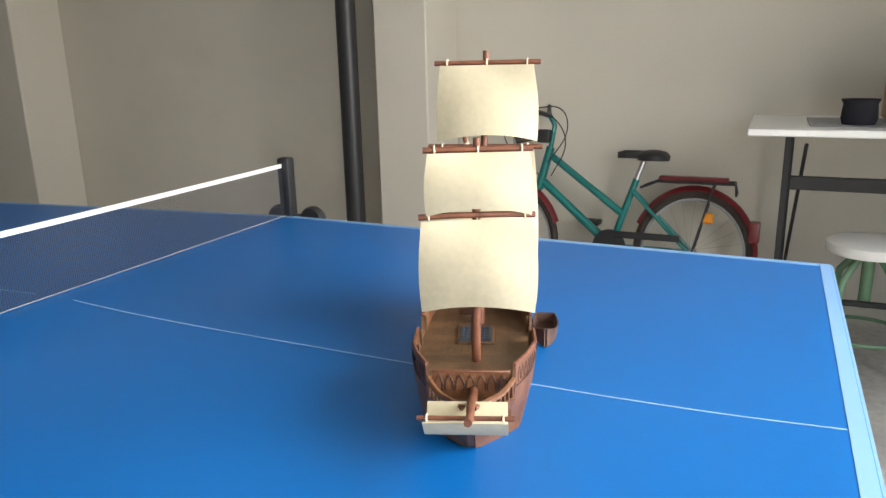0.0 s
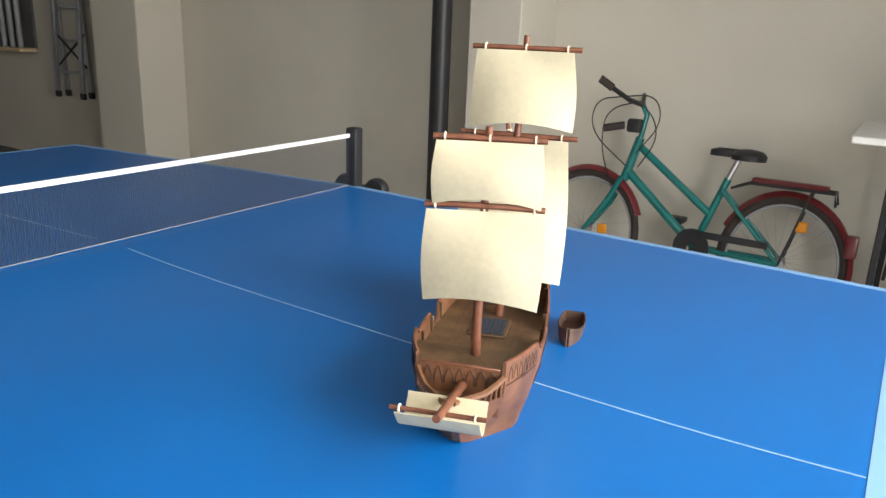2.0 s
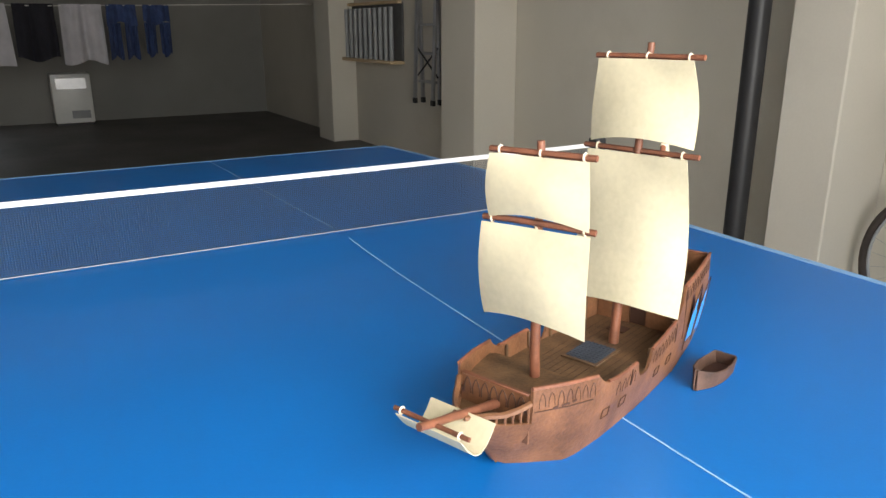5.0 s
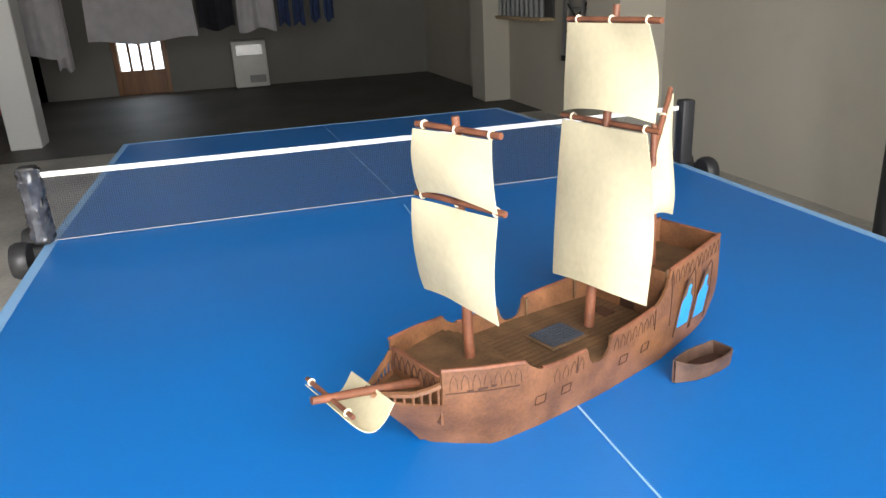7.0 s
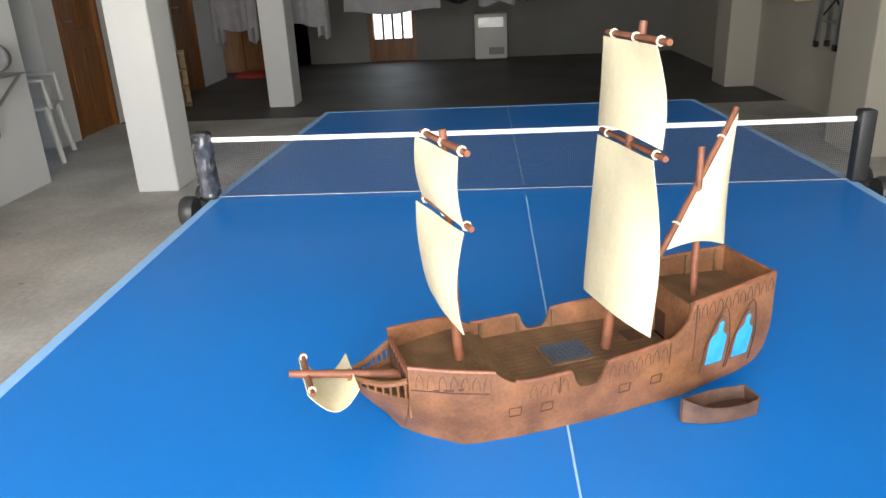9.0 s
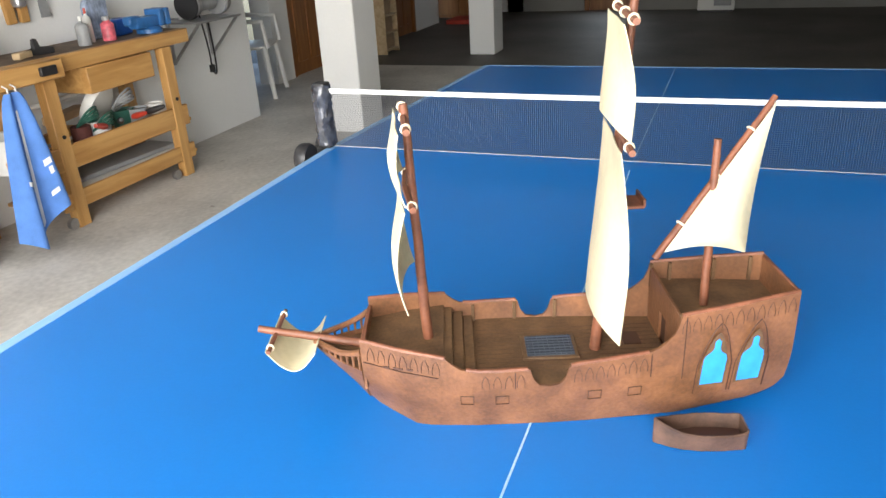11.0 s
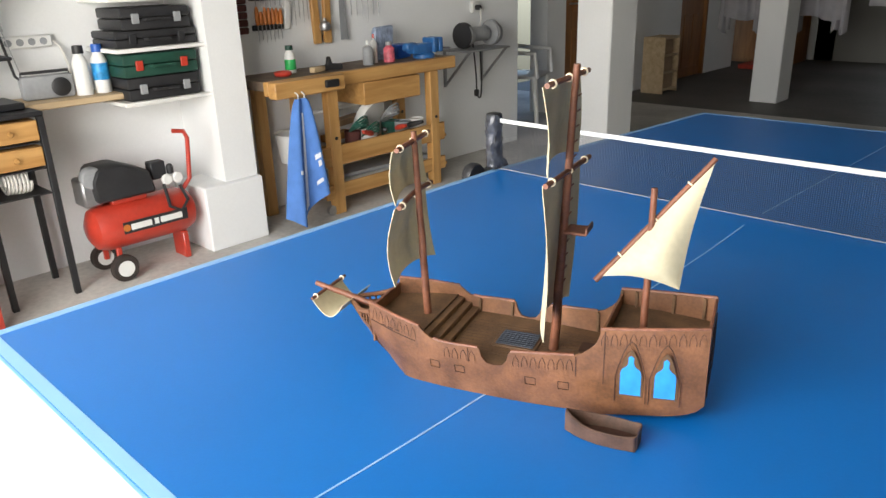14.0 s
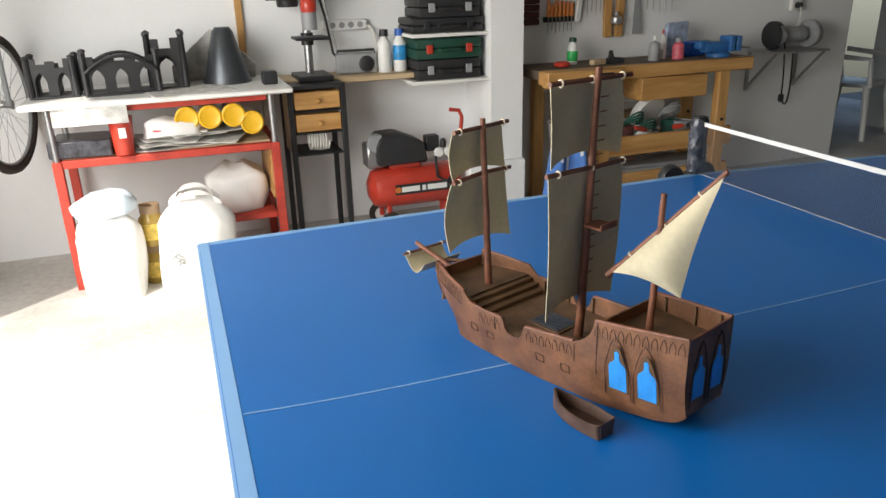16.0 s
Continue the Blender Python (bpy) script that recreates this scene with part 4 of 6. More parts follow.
# ladder and tubes hung on the wall further back
lad = thing("step_ladder", pose(-4.62, 2.676, -0.20), "folded aluminium step ladder hanging on the wall", "ladder")
for x, y in ((0, 0), (0.32, 0), (0.08, -0.09), (0.42, -0.09)):
    part("stile", bm_box(0.045, 0.022, 1.15, x, y, 1.35, 0.003, rot=pose(0, 0, 0, 0, 4 if y else -3, 0)), M_STEEL, lad)
    part("foot", bm_box(0.05, 0.03, 0.05, x + (-0.04 if y else 0.03), y, 0.78, 0.004), M_PLASTIC, lad)
for k in range(4):
    part("tread", bm_box(0.34, 0.06, 0.02, 0.16, -0.01, 0.95 + k * 0.25, 0.003), M_STEEL, lad)
part("hook", bm_box(0.05, 0.05, 0.03, 0.16, 0.0, 1.93, 0.003), M_BLACK, lad)
part("brace", bar((0.02, -0.05, 1.0), (0.40, -0.05, 1.25), 0.008), M_BLACK, lad)
part("brace", bar((0.40, -0.05, 1.0), (0.02, -0.05, 1.25), 0.008), M_BLACK, lad)
rack = thing("tube_rack", pose(-5.62, 2.617, -0.30), "wall rack with a row of pale upright tubes", "rack")
part("ledge", bm_box(1.25, 0.16, 0.03, 0, 0, 1.20, 0.004), M_BOARD, rack)
part("back_panel", bm_box(1.25, 0.02, 0.56, 0, 0.065, 1.48, 0.003), M_BLACKBACK, rack, "dark back panel")
part("top_rail", bm_box(1.25, 0.05, 0.03, 0, 0.03, 1.76, 0.003), M_BOARD, rack)
tb = part("tube", bm_lathe([(0, 0), (0.022, 0), (0.022, 0.5), (0, 0.5)], 12), M_GREYP, rack, "pale upright tube", pose(-0.56, -0.02, 1.215))
for k in range(1, 10):
    share("tube", tb, rack, pose(-0.56 + k * 0.122, -0.02, 1.215))

# ---- far end of the garage ----


def panel_door(name, w, h, m, label):
    d = thing(name, m, label, "door", "", "structure")
    leaf = bmesh.new()
    bm_box(w - 0.1, 0.04, h - 0.05, 0, 0, (h - 0.05) / 2, 0.003, bm=leaf)
    part("leaf", leaf, M_DOOR, d, "varnished brown wooden leaf")
    for x in (-1, 1):
        part("frame", bm_box(0.05, 0.12, h, x * (w / 2 - 0.025), 0, h / 2, 0.004), M_DOOR, d)
    part("frame", bm_box(w - 0.1, 0.12, 0.05, 0, 0, h - 0.025, 0.004), M_DOOR, d)
    for z0, z1 in ((0.12, 0.75), (0.92, h - 0.2)):
        for x in (-1, 1):
            for e in (1, -1):
                part("panel", bm_box((w - 0.3) / 2 - 0.03, 0.014, z1 - z0, x * (w - 0.26) / 4, e * 0.024, (z0 + z1) / 2, 0.006), M_DOOR, d)
    hn = part("handle", bm_tube([(w / 2 - 0.12, 0.02, 1.0), (w / 2 - 0.12, 0.07, 1.0), (w / 2 - 0.22, 0.07, 1.0)], 0.009, 8), M_STEEL, d, "metal lever handle")
    return d


panel_door("door_1", 0.74, 2.05, pose(-4.95, YD - 0.06, 0), "varnished brown panelled wooden door, closed")
panel_door("door_2", 0.72, 2.05, pose(-7.34, YD - 0.06, 0), "varnished brown panelled wooden door, closed")

gd = thing("door_3", pose(XF - 0.08, -1.465, 0, 0, 0, 90), "wooden door with four tall bright glass panes", "door", "", "structure")
for x in (-1, 1):
    part("frame", bm_box(0.07, 0.1, 2.1, x * 0.33, 0, 1.05, 0.004), M_DOOR, gd)
part("lower_panel", bm_box(0.59, 0.04, 0.33, 0, 0, 0.165, 0.004), M_DOOR, gd, "solid lower panel")
part("top_rail", bm_box(0.59, 0.05, 0.12, 0, 0, 2.04, 0.004), M_DOOR, gd)
part("mid_rail", bm_box(0.59, 0.05, 0.05, 0, 0, 0.96, 0.004), M_DOOR, gd)
for x in (-0.1475, 0.0, 0.1475):
    part("mullion", bm_box(0.035, 0.05, 1.65, x, 0, 1.155, 0.003), M_DOOR, gd)
for k in range(4):
    part("pane", bm_box(0.125, 0.006, 1.65, -0.22 + k * 0.147, 0.01, 1.155), M_DAY, gd, "bright glass pane")

cab = thing("white_cabinet", pose(-9.52, 0.01, 0), "white upright boiler cabinet against the far wall", "cabinet")
part("body", bm_box(0.40, 0.47, 0.63, 0, 0, 0.345, 0.012, 2), M_WPAINT, cab)
part("base", bm_box(0.36, 0.43, 0.03, 0, 0, 0.015), M_PLASTIC, cab)
part("panel", bm_box(0.006, 0.36, 0.14, 0.203, 0, 0.54, 0.002), M_STEEL, cab, "shiny front panel")
part("grille", bm_box(0.006, 0.22, 0.10, 0.203, 0.08, 0.14, 0.002), M_GREYP, cab)
solo("red_tray", bm_box(0.5, 0.4, 0.06, 0, 0, 0.03, 0.01), M_REDTUBE, "flat red tray on the floor in the far corner", "tray", m=pose(-8.6, -3.3, 0))
ward = thing("wardrobe", pose(-9.35, -3.55, 0), "brown wooden wardrobe in the far corner", "wardrobe")
part("body", bm_box(0.5, 1.0, 1.95, 0, 0, 0.975, 0.006), M_DOOR, ward)
for e in (-0.245, 0.245):
    dr = part("door", bm_box(0.02, 0.47, 1.85, 0.26, e, 0.975, 0.004), M_DOOR, ward)
    part("knob", bm_lathe([(0, 0), (0.015, 0.005), (0.018, 0.02), (0, 0.03)], 12, pose(0.27, e * 0.2, 1.0, 0, 90, 0)), M_STEEL, dr)

crate = thing("crate_shelf", pose(-6.05, -3.42, 0), "small pale wooden shelf with boxes beside a door", "shelf")
for x in (-0.16, 0.16):
    part("side", bm_box(0.02, 0.26, 0.60, x, 0, 0.30, 0.003), M_BOARD, crate)
for k in range(4):
    part("board", bm_box(0.30, 0.26, 0.02, 0, 0, 0.04 + k * 0.182, 0.003), M_BOARD, crate)
for k in range(3):
    solo("carton", bm_box(0.20, 0.20, 0.15, 0, 0, 0.075, 0.004), M_CARD, "small brown carton on the crate shelf", "carton", "cartons on the shelf", m=pose(-6.05 + 0.02 * k, -3.42, 0.051 + k * 0.182))

# washing on a line across the far part
line_y0, line_y1, LX, LZ = -3.3, 2.6, -7.0, 1.47
solo("washing_line", bm_tube([(LX, line_y0 - 0.35, LZ + 0.02), (LX, -0.3, LZ - 0.03), (LX, line_y1 + 0.08, LZ + 0.02)], 0.004, 6), M_ROPE, "thin washing line strung across the garage", "washing line")


def garment(name, y, w, h, material, label, sleeves=False, legs=False, seed=0):
    rg = random.Random(seed)
    ph = [rg.uniform(0, 6) for _ in range(4)]

    def cloth(y0, y1, z0, z1, flare=0.0):
        def f(a, b):
            yy = y0 + (y1 - y0) * a
            yy = (y0 + y1) / 2 + (yy - (y0 + y1) / 2) * (1 + flare * b)
            hem = 0.025 * math.sin(7 * a + ph[0]) * b
            return (0.012 + 0.035 * math.sin(11 * a + ph[1]) * (0.25 + b) + 0.015 * math.sin(23 * a + ph[2]), yy, z0 + (z1 - z0) * b + hem)
        return bm_sheet(f, 22, 10, 0.004)
    bm = cloth(-w / 2, w / 2, 0.01, -h if not legs else -h * 0.35, 0.05)
    if legs:
        for a, b in ((-w / 2, -0.02), (0.02, w / 2)):
            join(bm, cloth(a, b, -h * 0.33, -h))
    if sleeves:
        for a, b in ((-w / 2 - 0.02, -w / 2 + 0.12), (w / 2 - 0.12, w / 2 + 0.02)):
            join(bm, cloth(a, b, -0.05, -h * 1.2))
    return solo(name, bm, material, label, name.replace("_", " "), "washing on the line", m=pose(LX, y, LZ - 0.02), smooth=60)


garment("shirt", -2.95, 0.50, 0.72, M_CLOTH_G, "pale grey shirt hung on the washing line", True, seed=1)
garment("shirt", -2.15, 0.55, 0.70, M_CLOTH_G, "pale grey shirt hung on the washing line", True, seed=2)
garment("bed_sheet", -1.12, 1.05, 0.60, M_CLOTH_G, "pale grey sheet hung on the washing line", seed=3)
garment("shirt", -0.36, 0.36, 0.52, M_CLOTH_K, "black shirt hung on the washing line", seed=4)
garment("shirt", 0.06, 0.38, 0.56, M_CLOTH_G, "pale grey shirt hung on the washing line", seed=5)
garment("jeans", 0.44, 0.28, 0.52, M_CLOTH_J, "blue jeans hung on the washing line", legs=True, seed=6)
garment("jeans", 0.78, 0.26, 0.50, M_CLOTH_J, "blue jeans hung on the washing line", legs=True, seed=7)

chair = thing("plastic_chair", pose(-3.86, -3.66, 0, 0, 0, 20), "white plastic garden chair in the passage", "chair")
part("seat", bm_box(0.44, 0.42, 0.03, 0, 0, 0.42, 0.012, 2), M_WHITEP, chair)


def chair_back(a, b):
    an = radians(-60 + 120 * a)
    return (0.25 * math.sin(an), -0.10 - 0.15 * math.cos(an) - 0.07 * b, 0.43 + 0.42 * b * (1 - 0.12 * abs(2 * a - 1) ** 3))


part("backrest", bm_sheet(chair_back, 14, 8, 0.014), M_WHITEP, chair)
for sx in (-1, 1):
    part("armrest", bm_tube([(sx * 0.23, -0.18, 0.66), (sx * 0.25, 0.0, 0.64), (sx * 0.25, 0.2, 0.63), (sx * 0.24, 0.22, 0.42)], 0.02, 8), M_WHITEP, chair)
    for sy in (-1, 1):
        part("leg", bm_tube([(sx * 0.20, sy * 0.18, 0.42), (sx * 0.25, sy * 0.23, 0.0)], [0.028, 0.02], 8), M_WHITEP, chair)

# ---- the workbench ----
SHIFT = Matrix.Translation((-0.075, 0, 0))
bench = thing("workbench", pose(-0.45, -2.75, 0), "yellow wooden workbench with a drawer and lower shelves", "workbench")
BL, BD, BZ = 1.44, 0.38, 0.815        # runs along -x from its left end, and back along -y
part("apron", bm_box(BL, 0.04, 0.075, -BL / 2, 0.0, BZ - 0.0375, 0.004), M_PINE, bench, "yellow pine front board")
part("worktop", bm_box(BL, BD - 0.04, 0.05, -BL / 2, -BD / 2 - 0.0, BZ - 0.026, 0.004), M_BENCHTOP, bench, "dark worn worktop")
part("vise_jaw", bm_box(0.46, 0.07, 0.085, -0.23, 0.055, BZ - 0.043, 0.006), M_PINE, bench, "thick wooden front vise")
part("vise_iron", bm_box(0.09, 0.02, 0.04, -0.36, 0.10, BZ - 0.04, 0.004), M_BLACK, bench, "black vise bracket")
for x in (-0.42, -1.24):
    for y in (-0.01, -0.33):
        lg = part("leg", bm_box(0.075, 0.055, BZ - 0.075 - 0.0, x, y, (BZ - 0.075) / 2, 0.004), M_PINEZ, bench, "square yellow pine leg")
        part("bolt", bm_lathe([(0, 0), (0.010, 0), (0.010, 0.006), (0, 0.006)], 10, pose(x, y + 0.03, 0.45, -90, 0, 0)), M_BLACK, lg)
part("leg", bm_box(0.07, 0.055, BZ - 0.075, -0.14, -0.30, (BZ - 0.075) / 2, 0.004), M_PINEZ, bench, "square yellow pine leg")
part("drawer", bm_box(0.46, 0.30, 0.13, -0.88, -0.13, BZ - 0.145, 0.004), M_PINE, bench, "yellow pine drawer")
part("shelf_front", bm_box(1.0, 0.022, 0.115, -0.83, 0.0, 0.345, 0.004), M_PINE, bench, "yellow pine shelf board")
part("shelf", bm_box(1.05, 0.34, 0.02, -0.83, -0.17, 0.31, 0.003), M_PINE, bench)
part("shelf_side", bm_box(0.25, 0.022, 0.115, -0.27, -0.05, 0.345, 0.004), M_PINE, bench)
part("lower_board", bm_box(1.0, 0.022, 0.085, -0.83, 0.0, 0.135, 0.004), M_PINE, bench, "yellow pine lower board")
part("lower_shelf", bm_box(1.05, 0.34, 0.02, -0.83, -0.17, 0.12, 0.003), M_PINE, bench)
for x in (-0.36, -1.14):
    part("castor", bm_lathe([(0, -0.012), (0.028, -0.012), (0.03, 0), (0.028, 0.012), (0, 0.012)], 16, pose(x, 0.0, 0.03, 90, 0, 0)), M_STEEL, bench, "small castor")

bx, by = -0.45, -2.75
solo("white_board", bm_box(0.95, 0.25, 0.035, 0, 0, 0.0175, 0.004), M_WPAINT, "white laminate board on the bench's lower shelf", "board", m=pose(bx - 0.83, by - 0.15, 0.131, 0, 0, 2))
solo("grey_board", bm_box(0.90, 0.20, 0.025, 0, 0, 0.0125, 0.004), M_GREYP, "grey board lying on the white board", "board", m=pose(bx - 0.80, by - 0.18, 0.169, 0, 0, -3))
rg = random.Random(5)
JUNK = [("wood_offcut", 0.26, M_BOARD), ("wood_offcut", 0.22, M_PINE), ("wood_offcut", 0.3, M_CARD), ("wood_offcut", 0.2, M_BOARD)]
for k, (nm, ln, mt) in enumerate(JUNK):
    solo(nm, bm_box(ln, 0.07, 0.04, 0, 0, 0.02, 0.003), mt, "pale wooden offcut among the clutter on the bench shelf", "offcut", "clutter on the bench shelf", m=pose(bx - 0.48 - 0.09 * k, by - 0.14 - 0.03 * k, 0.322 + 0.075 * (k % 3), 0, 0 if k < 3 else 12, rg.uniform(-25, 25)))
for k, (x, y, z, R, mt) in enumerate(((-0.74, -0.10, 0.33, 0.075, M_WHITEP), (-0.98, -0.14, 0.33, 0.06, M_OLIVE), (-0.62, -0.08, 0.33, 0.05, M_BRICK), (-1.02, -0.07, 0.33, 0.055, M_GREYP), (-1.14, -0.06, 0.33, 0.05, M_WHITEP))):
    solo("paint_tin", bm_lathe([(0, 0), (R, 0), (R, 0.005), (R * 0.97, 0.01), (R * 0.97, 0.12), (R, 0.125), (R * 0.93, 0.128), (R * 0.9, 0.12), (0, 0.12)], 20), mt, "old tin among the clutter on the bench shelf", "tin", "clutter on the bench shelf", m=pose(bx + x, by + y, z - 0.008))
solo("wood_disc", bm_lathe([(0, 0), (0.115, 0), (0.12, 0.01), (0.12, 0.04), (0.115, 0.05), (0, 0.05)], 26), M_WPAINT, "pale round disc leaning on the bench shelf clutter", "disc", m=pose(bx - 0.80, by - 0.10, 0.50, 62, 0, 15))
for k, (x, z, mt) in enumerate(((-0.66, 0.46, M_OLIVE), (-0.75, 0.41, M_OLIVE), (-0.92, 0.50, M_GREYP))):
    bm = bmesh.new()
    for j in range(4):
        torus(0.055 + 0.006 * j, 0.006, pose(0, 0, 0.006 * j, 8 * j, 5 * j, 0), 20, 5, bm)
    solo("rope_coil", bm, mt, "coil of cord among the clutter on the bench shelf", "cord", "clutter on the bench shelf", m=pose(bx + x, by - 0.06, z, 25, 0, 0))
for k in range(4):
    solo("screwdriver", bm_lathe([(0, 0), (0.014, 0.002), (0.018, 0.03), (0.013, 0.09), (0.010, 0.11), (0, 0.112)], 12), (M_RED, M_BLACK, M_RED, M_PLASTIC)[k], "screwdriver lying among the clutter on the bench shelf", "tool", "clutter on the bench shelf", m=pose(bx - 0.72 - 0.1 * k, by - 0.015, 0.425, 0, 75, 20 + 30 * k))
solo("plastic_pipe", bm_tube([(0, 0, 0), (-0.82, 0.02, 0.02)], 0.013, 12), M_WHITEP, "white plastic pipe lying on the clutter of the bench shelf", "pipe", m=pose(bx - 0.42, by - 0.24, 0.56))
solo("plastic_tub", bm_lathe([(0, 0), (0.10, 0), (0.12, 0.16), (0.125, 0.165), (0.11, 0.16), (0.095, 0.012), (0, 0.012)], 20), M_WHITEP, "white plastic tub on the bench side shelf", "tub", m=pose(bx - 0.28, by - 0.17, 0.322))

# on the bench


def bottle_thing(name, R, h, m, body, cap, label, category="bottle", neck=0.35, group=""):
    t = thing(name, m, label, category, group)
    part("body", bm_lathe([(0, 0), (R, 0), (R * 1.02, 0.01), (R, h * 0.66), (R * 0.8, h * 0.74), (R * neck, h * 0.80), (R * neck, h * 0.86), (0, h * 0.86)], 18), body, t)
    part("cap", bm_lathe([(0, h * 0.84), (R * neck * 1.25, h * 0.84), (R * neck * 1.15, h), (0, h)], 14), cap, t)
    return t


bz = BZ + 0.001
bottle_thing("spray_can", 0.03, 0.15, pose(bx - 0.31, by - 0.20, bz), M_WHITEP, M_GREEN, "white and green spray can on the workbench", "can", 0.6)
solo("green_label", bm_lathe([(0.0308, 0.02), (0.0312, 0.021), (0.0312, 0.075), (0.0308, 0.076)], 18), mat("bright_green_print", (0.03, 0.42, 0.10), 0.4), "bright green label round the spray can", "label", m=pose(bx - 0.31, by - 0.20, bz))
solo("tape_roll", torus(0.035, 0.014, pose(0, 0, 0.014), 24, 8), M_RED, "red roll of tape on the workbench", "tape", m=pose(bx - 0.20, by - 0.12, bz))
solo("sanding_block", bm_box(0.10, 0.04, 0.03, 0, 0, 0.015, 0.004), M_BOARD, "pale sanding block on the workbench", "block", m=pose(bx - 0.42, by - 0.10, bz, 0, 0, 15))
solo("hand_plane", bm_prism([(-0.06, 0), (0.06, 0), (0.06, 0.02), (0.03, 0.03), (0.025, 0.07), (0.01, 0.075), (0, 0.035), (-0.06, 0.03)], 0.04, XZ, bev=0.003), M_BLACK, "small black hand plane on the workbench", "plane", m=pose(bx - 0.53, by - 0.10, bz, 0, 0, -20))
bottle_thing("glue_bottle", 0.032, 0.14, pose(bx - 0.80, by - 0.10, bz), M_GREYP, M_WHITEP, "grey glue bottle on the workbench", "bottle", 0.25, "bottles on the bench")
bottle_thing("glue_bottle", 0.022, 0.17, pose(bx - 0.90, by - 0.16, bz), M_WHITEP, M_RED, "white bottle with a red tip on the workbench", "bottle", 0.25, "bottles on the bench")
bottle_thing("glue_tin", 0.034, 0.12, pose(bx - 0.97, by - 0.10, bz), mat("pink_print", (0.60, 0.12, 0.16), 0.4, var=0.4, scale=40), M_GREYP, "pink printed tin on the workbench", "tin", 0.5)
solo("plastic_pouch", bm_prism([(-0.08, 0), (0.08, 0), (0.085, 0.17), (0.07, 0.20), (-0.08, 0.205), (-0.075, 0.1)], 0.035, XZ, bev=0.008), mat("blue_white_print", (0.30, 0.36, 0.48), 0.3, var=0.7, scale=16), "blue and white plastic pouch standing on the workbench", "pouch", m=pose(bx - 1.05, by - 0.22, bz))
vise = thing("bench_vise", pose(bx - 1.25, by - 0.08, bz), "blue painted bench vise on the end of the workbench", "vise")
part("base", bm_lathe([(0, 0), (0.07, 0), (0.07, 0.02), (0.05, 0.035), (0, 0.035)], 20), M_BLUEGREY, vise)
part("body", bm_box(0.20, 0.07, 0.06, 0.02, 0, 0.06, 0.012, 2), M_BLUEGREY, vise)
part("jaw", bm_box(0.035, 0.11, 0.09, -0.06, 0, 0.075, 0.006), M_BLUEGREY, vise)
part("jaw", bm_box(0.035, 0.11, 0.09, -0.11, 0, 0.075, 0.006), M_BLUEGREY, vise)
part("anvil", bm_box(0.09, 0.06, 0.05, 0.12, 0, 0.075, 0.01), M_BLUEGREY, vise)
part("lever", bm_tube([(-0.16, -0.08, 0.05), (-0.16, 0.08, 0.05)], 0.006, 8), M_STEEL, vise)
solo("blue_box", bm_box(0.14, 0.10, 0.085, 0, 0, 0.0425, 0.006), M_BLUEP, "small dark blue box on the workbench", "box", m=pose(bx - 1.16, by - 0.22, bz, 0, 0, 10))

# towel over the bench end


def towel(a, b):
    x = 0.13 * (2 * a - 1) * (0.25 + 0.75 * b ** 0.6)
    return (x + 0.03 * b, 0.045 + 0.035 * math.sin(9.5 * a + 0.8) * (0.3 + b) + 0.02 * b, -0.62 * b + 0.05 * math.sin(6.3 * a + 1) * b - 0.10 * (a - 0.5) * b)


tw = solo("towel", bm_sheet(towel, 36, 24, 0.004), M_TOWEL, "blue and white printed towel hanging from the workbench", "towel", m=pose(bx - 0.13, by + 0.075, BZ - 0.09), smooth=70)
for k, (a0, a1, b0, b1) in enumerate(((0.38, 0.46, 0.12, 0.95), (0.10, 0.22, 0.55, 0.60), (0.12, 0.18, 0.62, 0.68), (0.14, 0.24, 0.80, 0.84), (0.7, 0.78, 0.55, 0.58))):
    def strip(a, b, A0=a0, A1=a1, B0=b0, B1=b1):
        p = towel(A0 + (A1 - A0) * a, B0 + (B1 - B0) * b)
        return (p[0], p[1] + 0.0045, p[2])
    part("white_print", bm_sheet(strip, 6, 12, 0.001), M_TOWELW, tw, "white woven print", smooth=70)
for x in (-0.05, 0.03):
    part("hook", bm_tube([(x * 0.5, 0.02, 0.03), (x * 0.5, 0.045, 0.02), (x * 0.5, 0.04, -0.03)], 0.004, 6), M_ROPE, tw)

# ---- tools on the wall over the bench ----
WY = YS + 0.004
mt_ = thing("foam_mat", pose(-0.57, WY + 0.01, 1.03), "dark red ribbed rubber mat hanging beside the tools", "mat")
for k in range(9):
    part("rib", bm_box(0.13, 0.018, 0.036, 0, 0, 0.02 + k * 0.04, 0.006), M_BRICK, mt_)


def tool_rail(name, x0, n, gap, z, handle, label, ln=0.10, blade=0.10, seed=0):
    t = thing(name, pose(x0, WY + 0.02, z), label, "tool rack")
    part("rail", bm_box(n * gap + 0.02, 0.02, 0.03, -(n - 1) * gap / 2, 0, 0, 0.003), M_BLACK, t)
    rr = random.Random(seed)
    for k in range(n):
        L = ln * rr.uniform(0.85, 1.15)
        hd = part("handle", bm_lathe([(0, 0.015), (0.009, 0.015), (0.012, 0.03), (0.011, L * 0.8), (0.006, L), (0, L)], 10, pose(-k * gap, 0.018, 0)), handle[k % len(handle)], t)
        part("blade", bm_lathe([(0, -blade * rr.uniform(0.7, 1.1)), (0.003, -blade * 0.7), (0.003, 0.016), (0, 0.016)], 6, pose(-k * gap, 0.018, 0)), M_STEEL, hd)
    return t


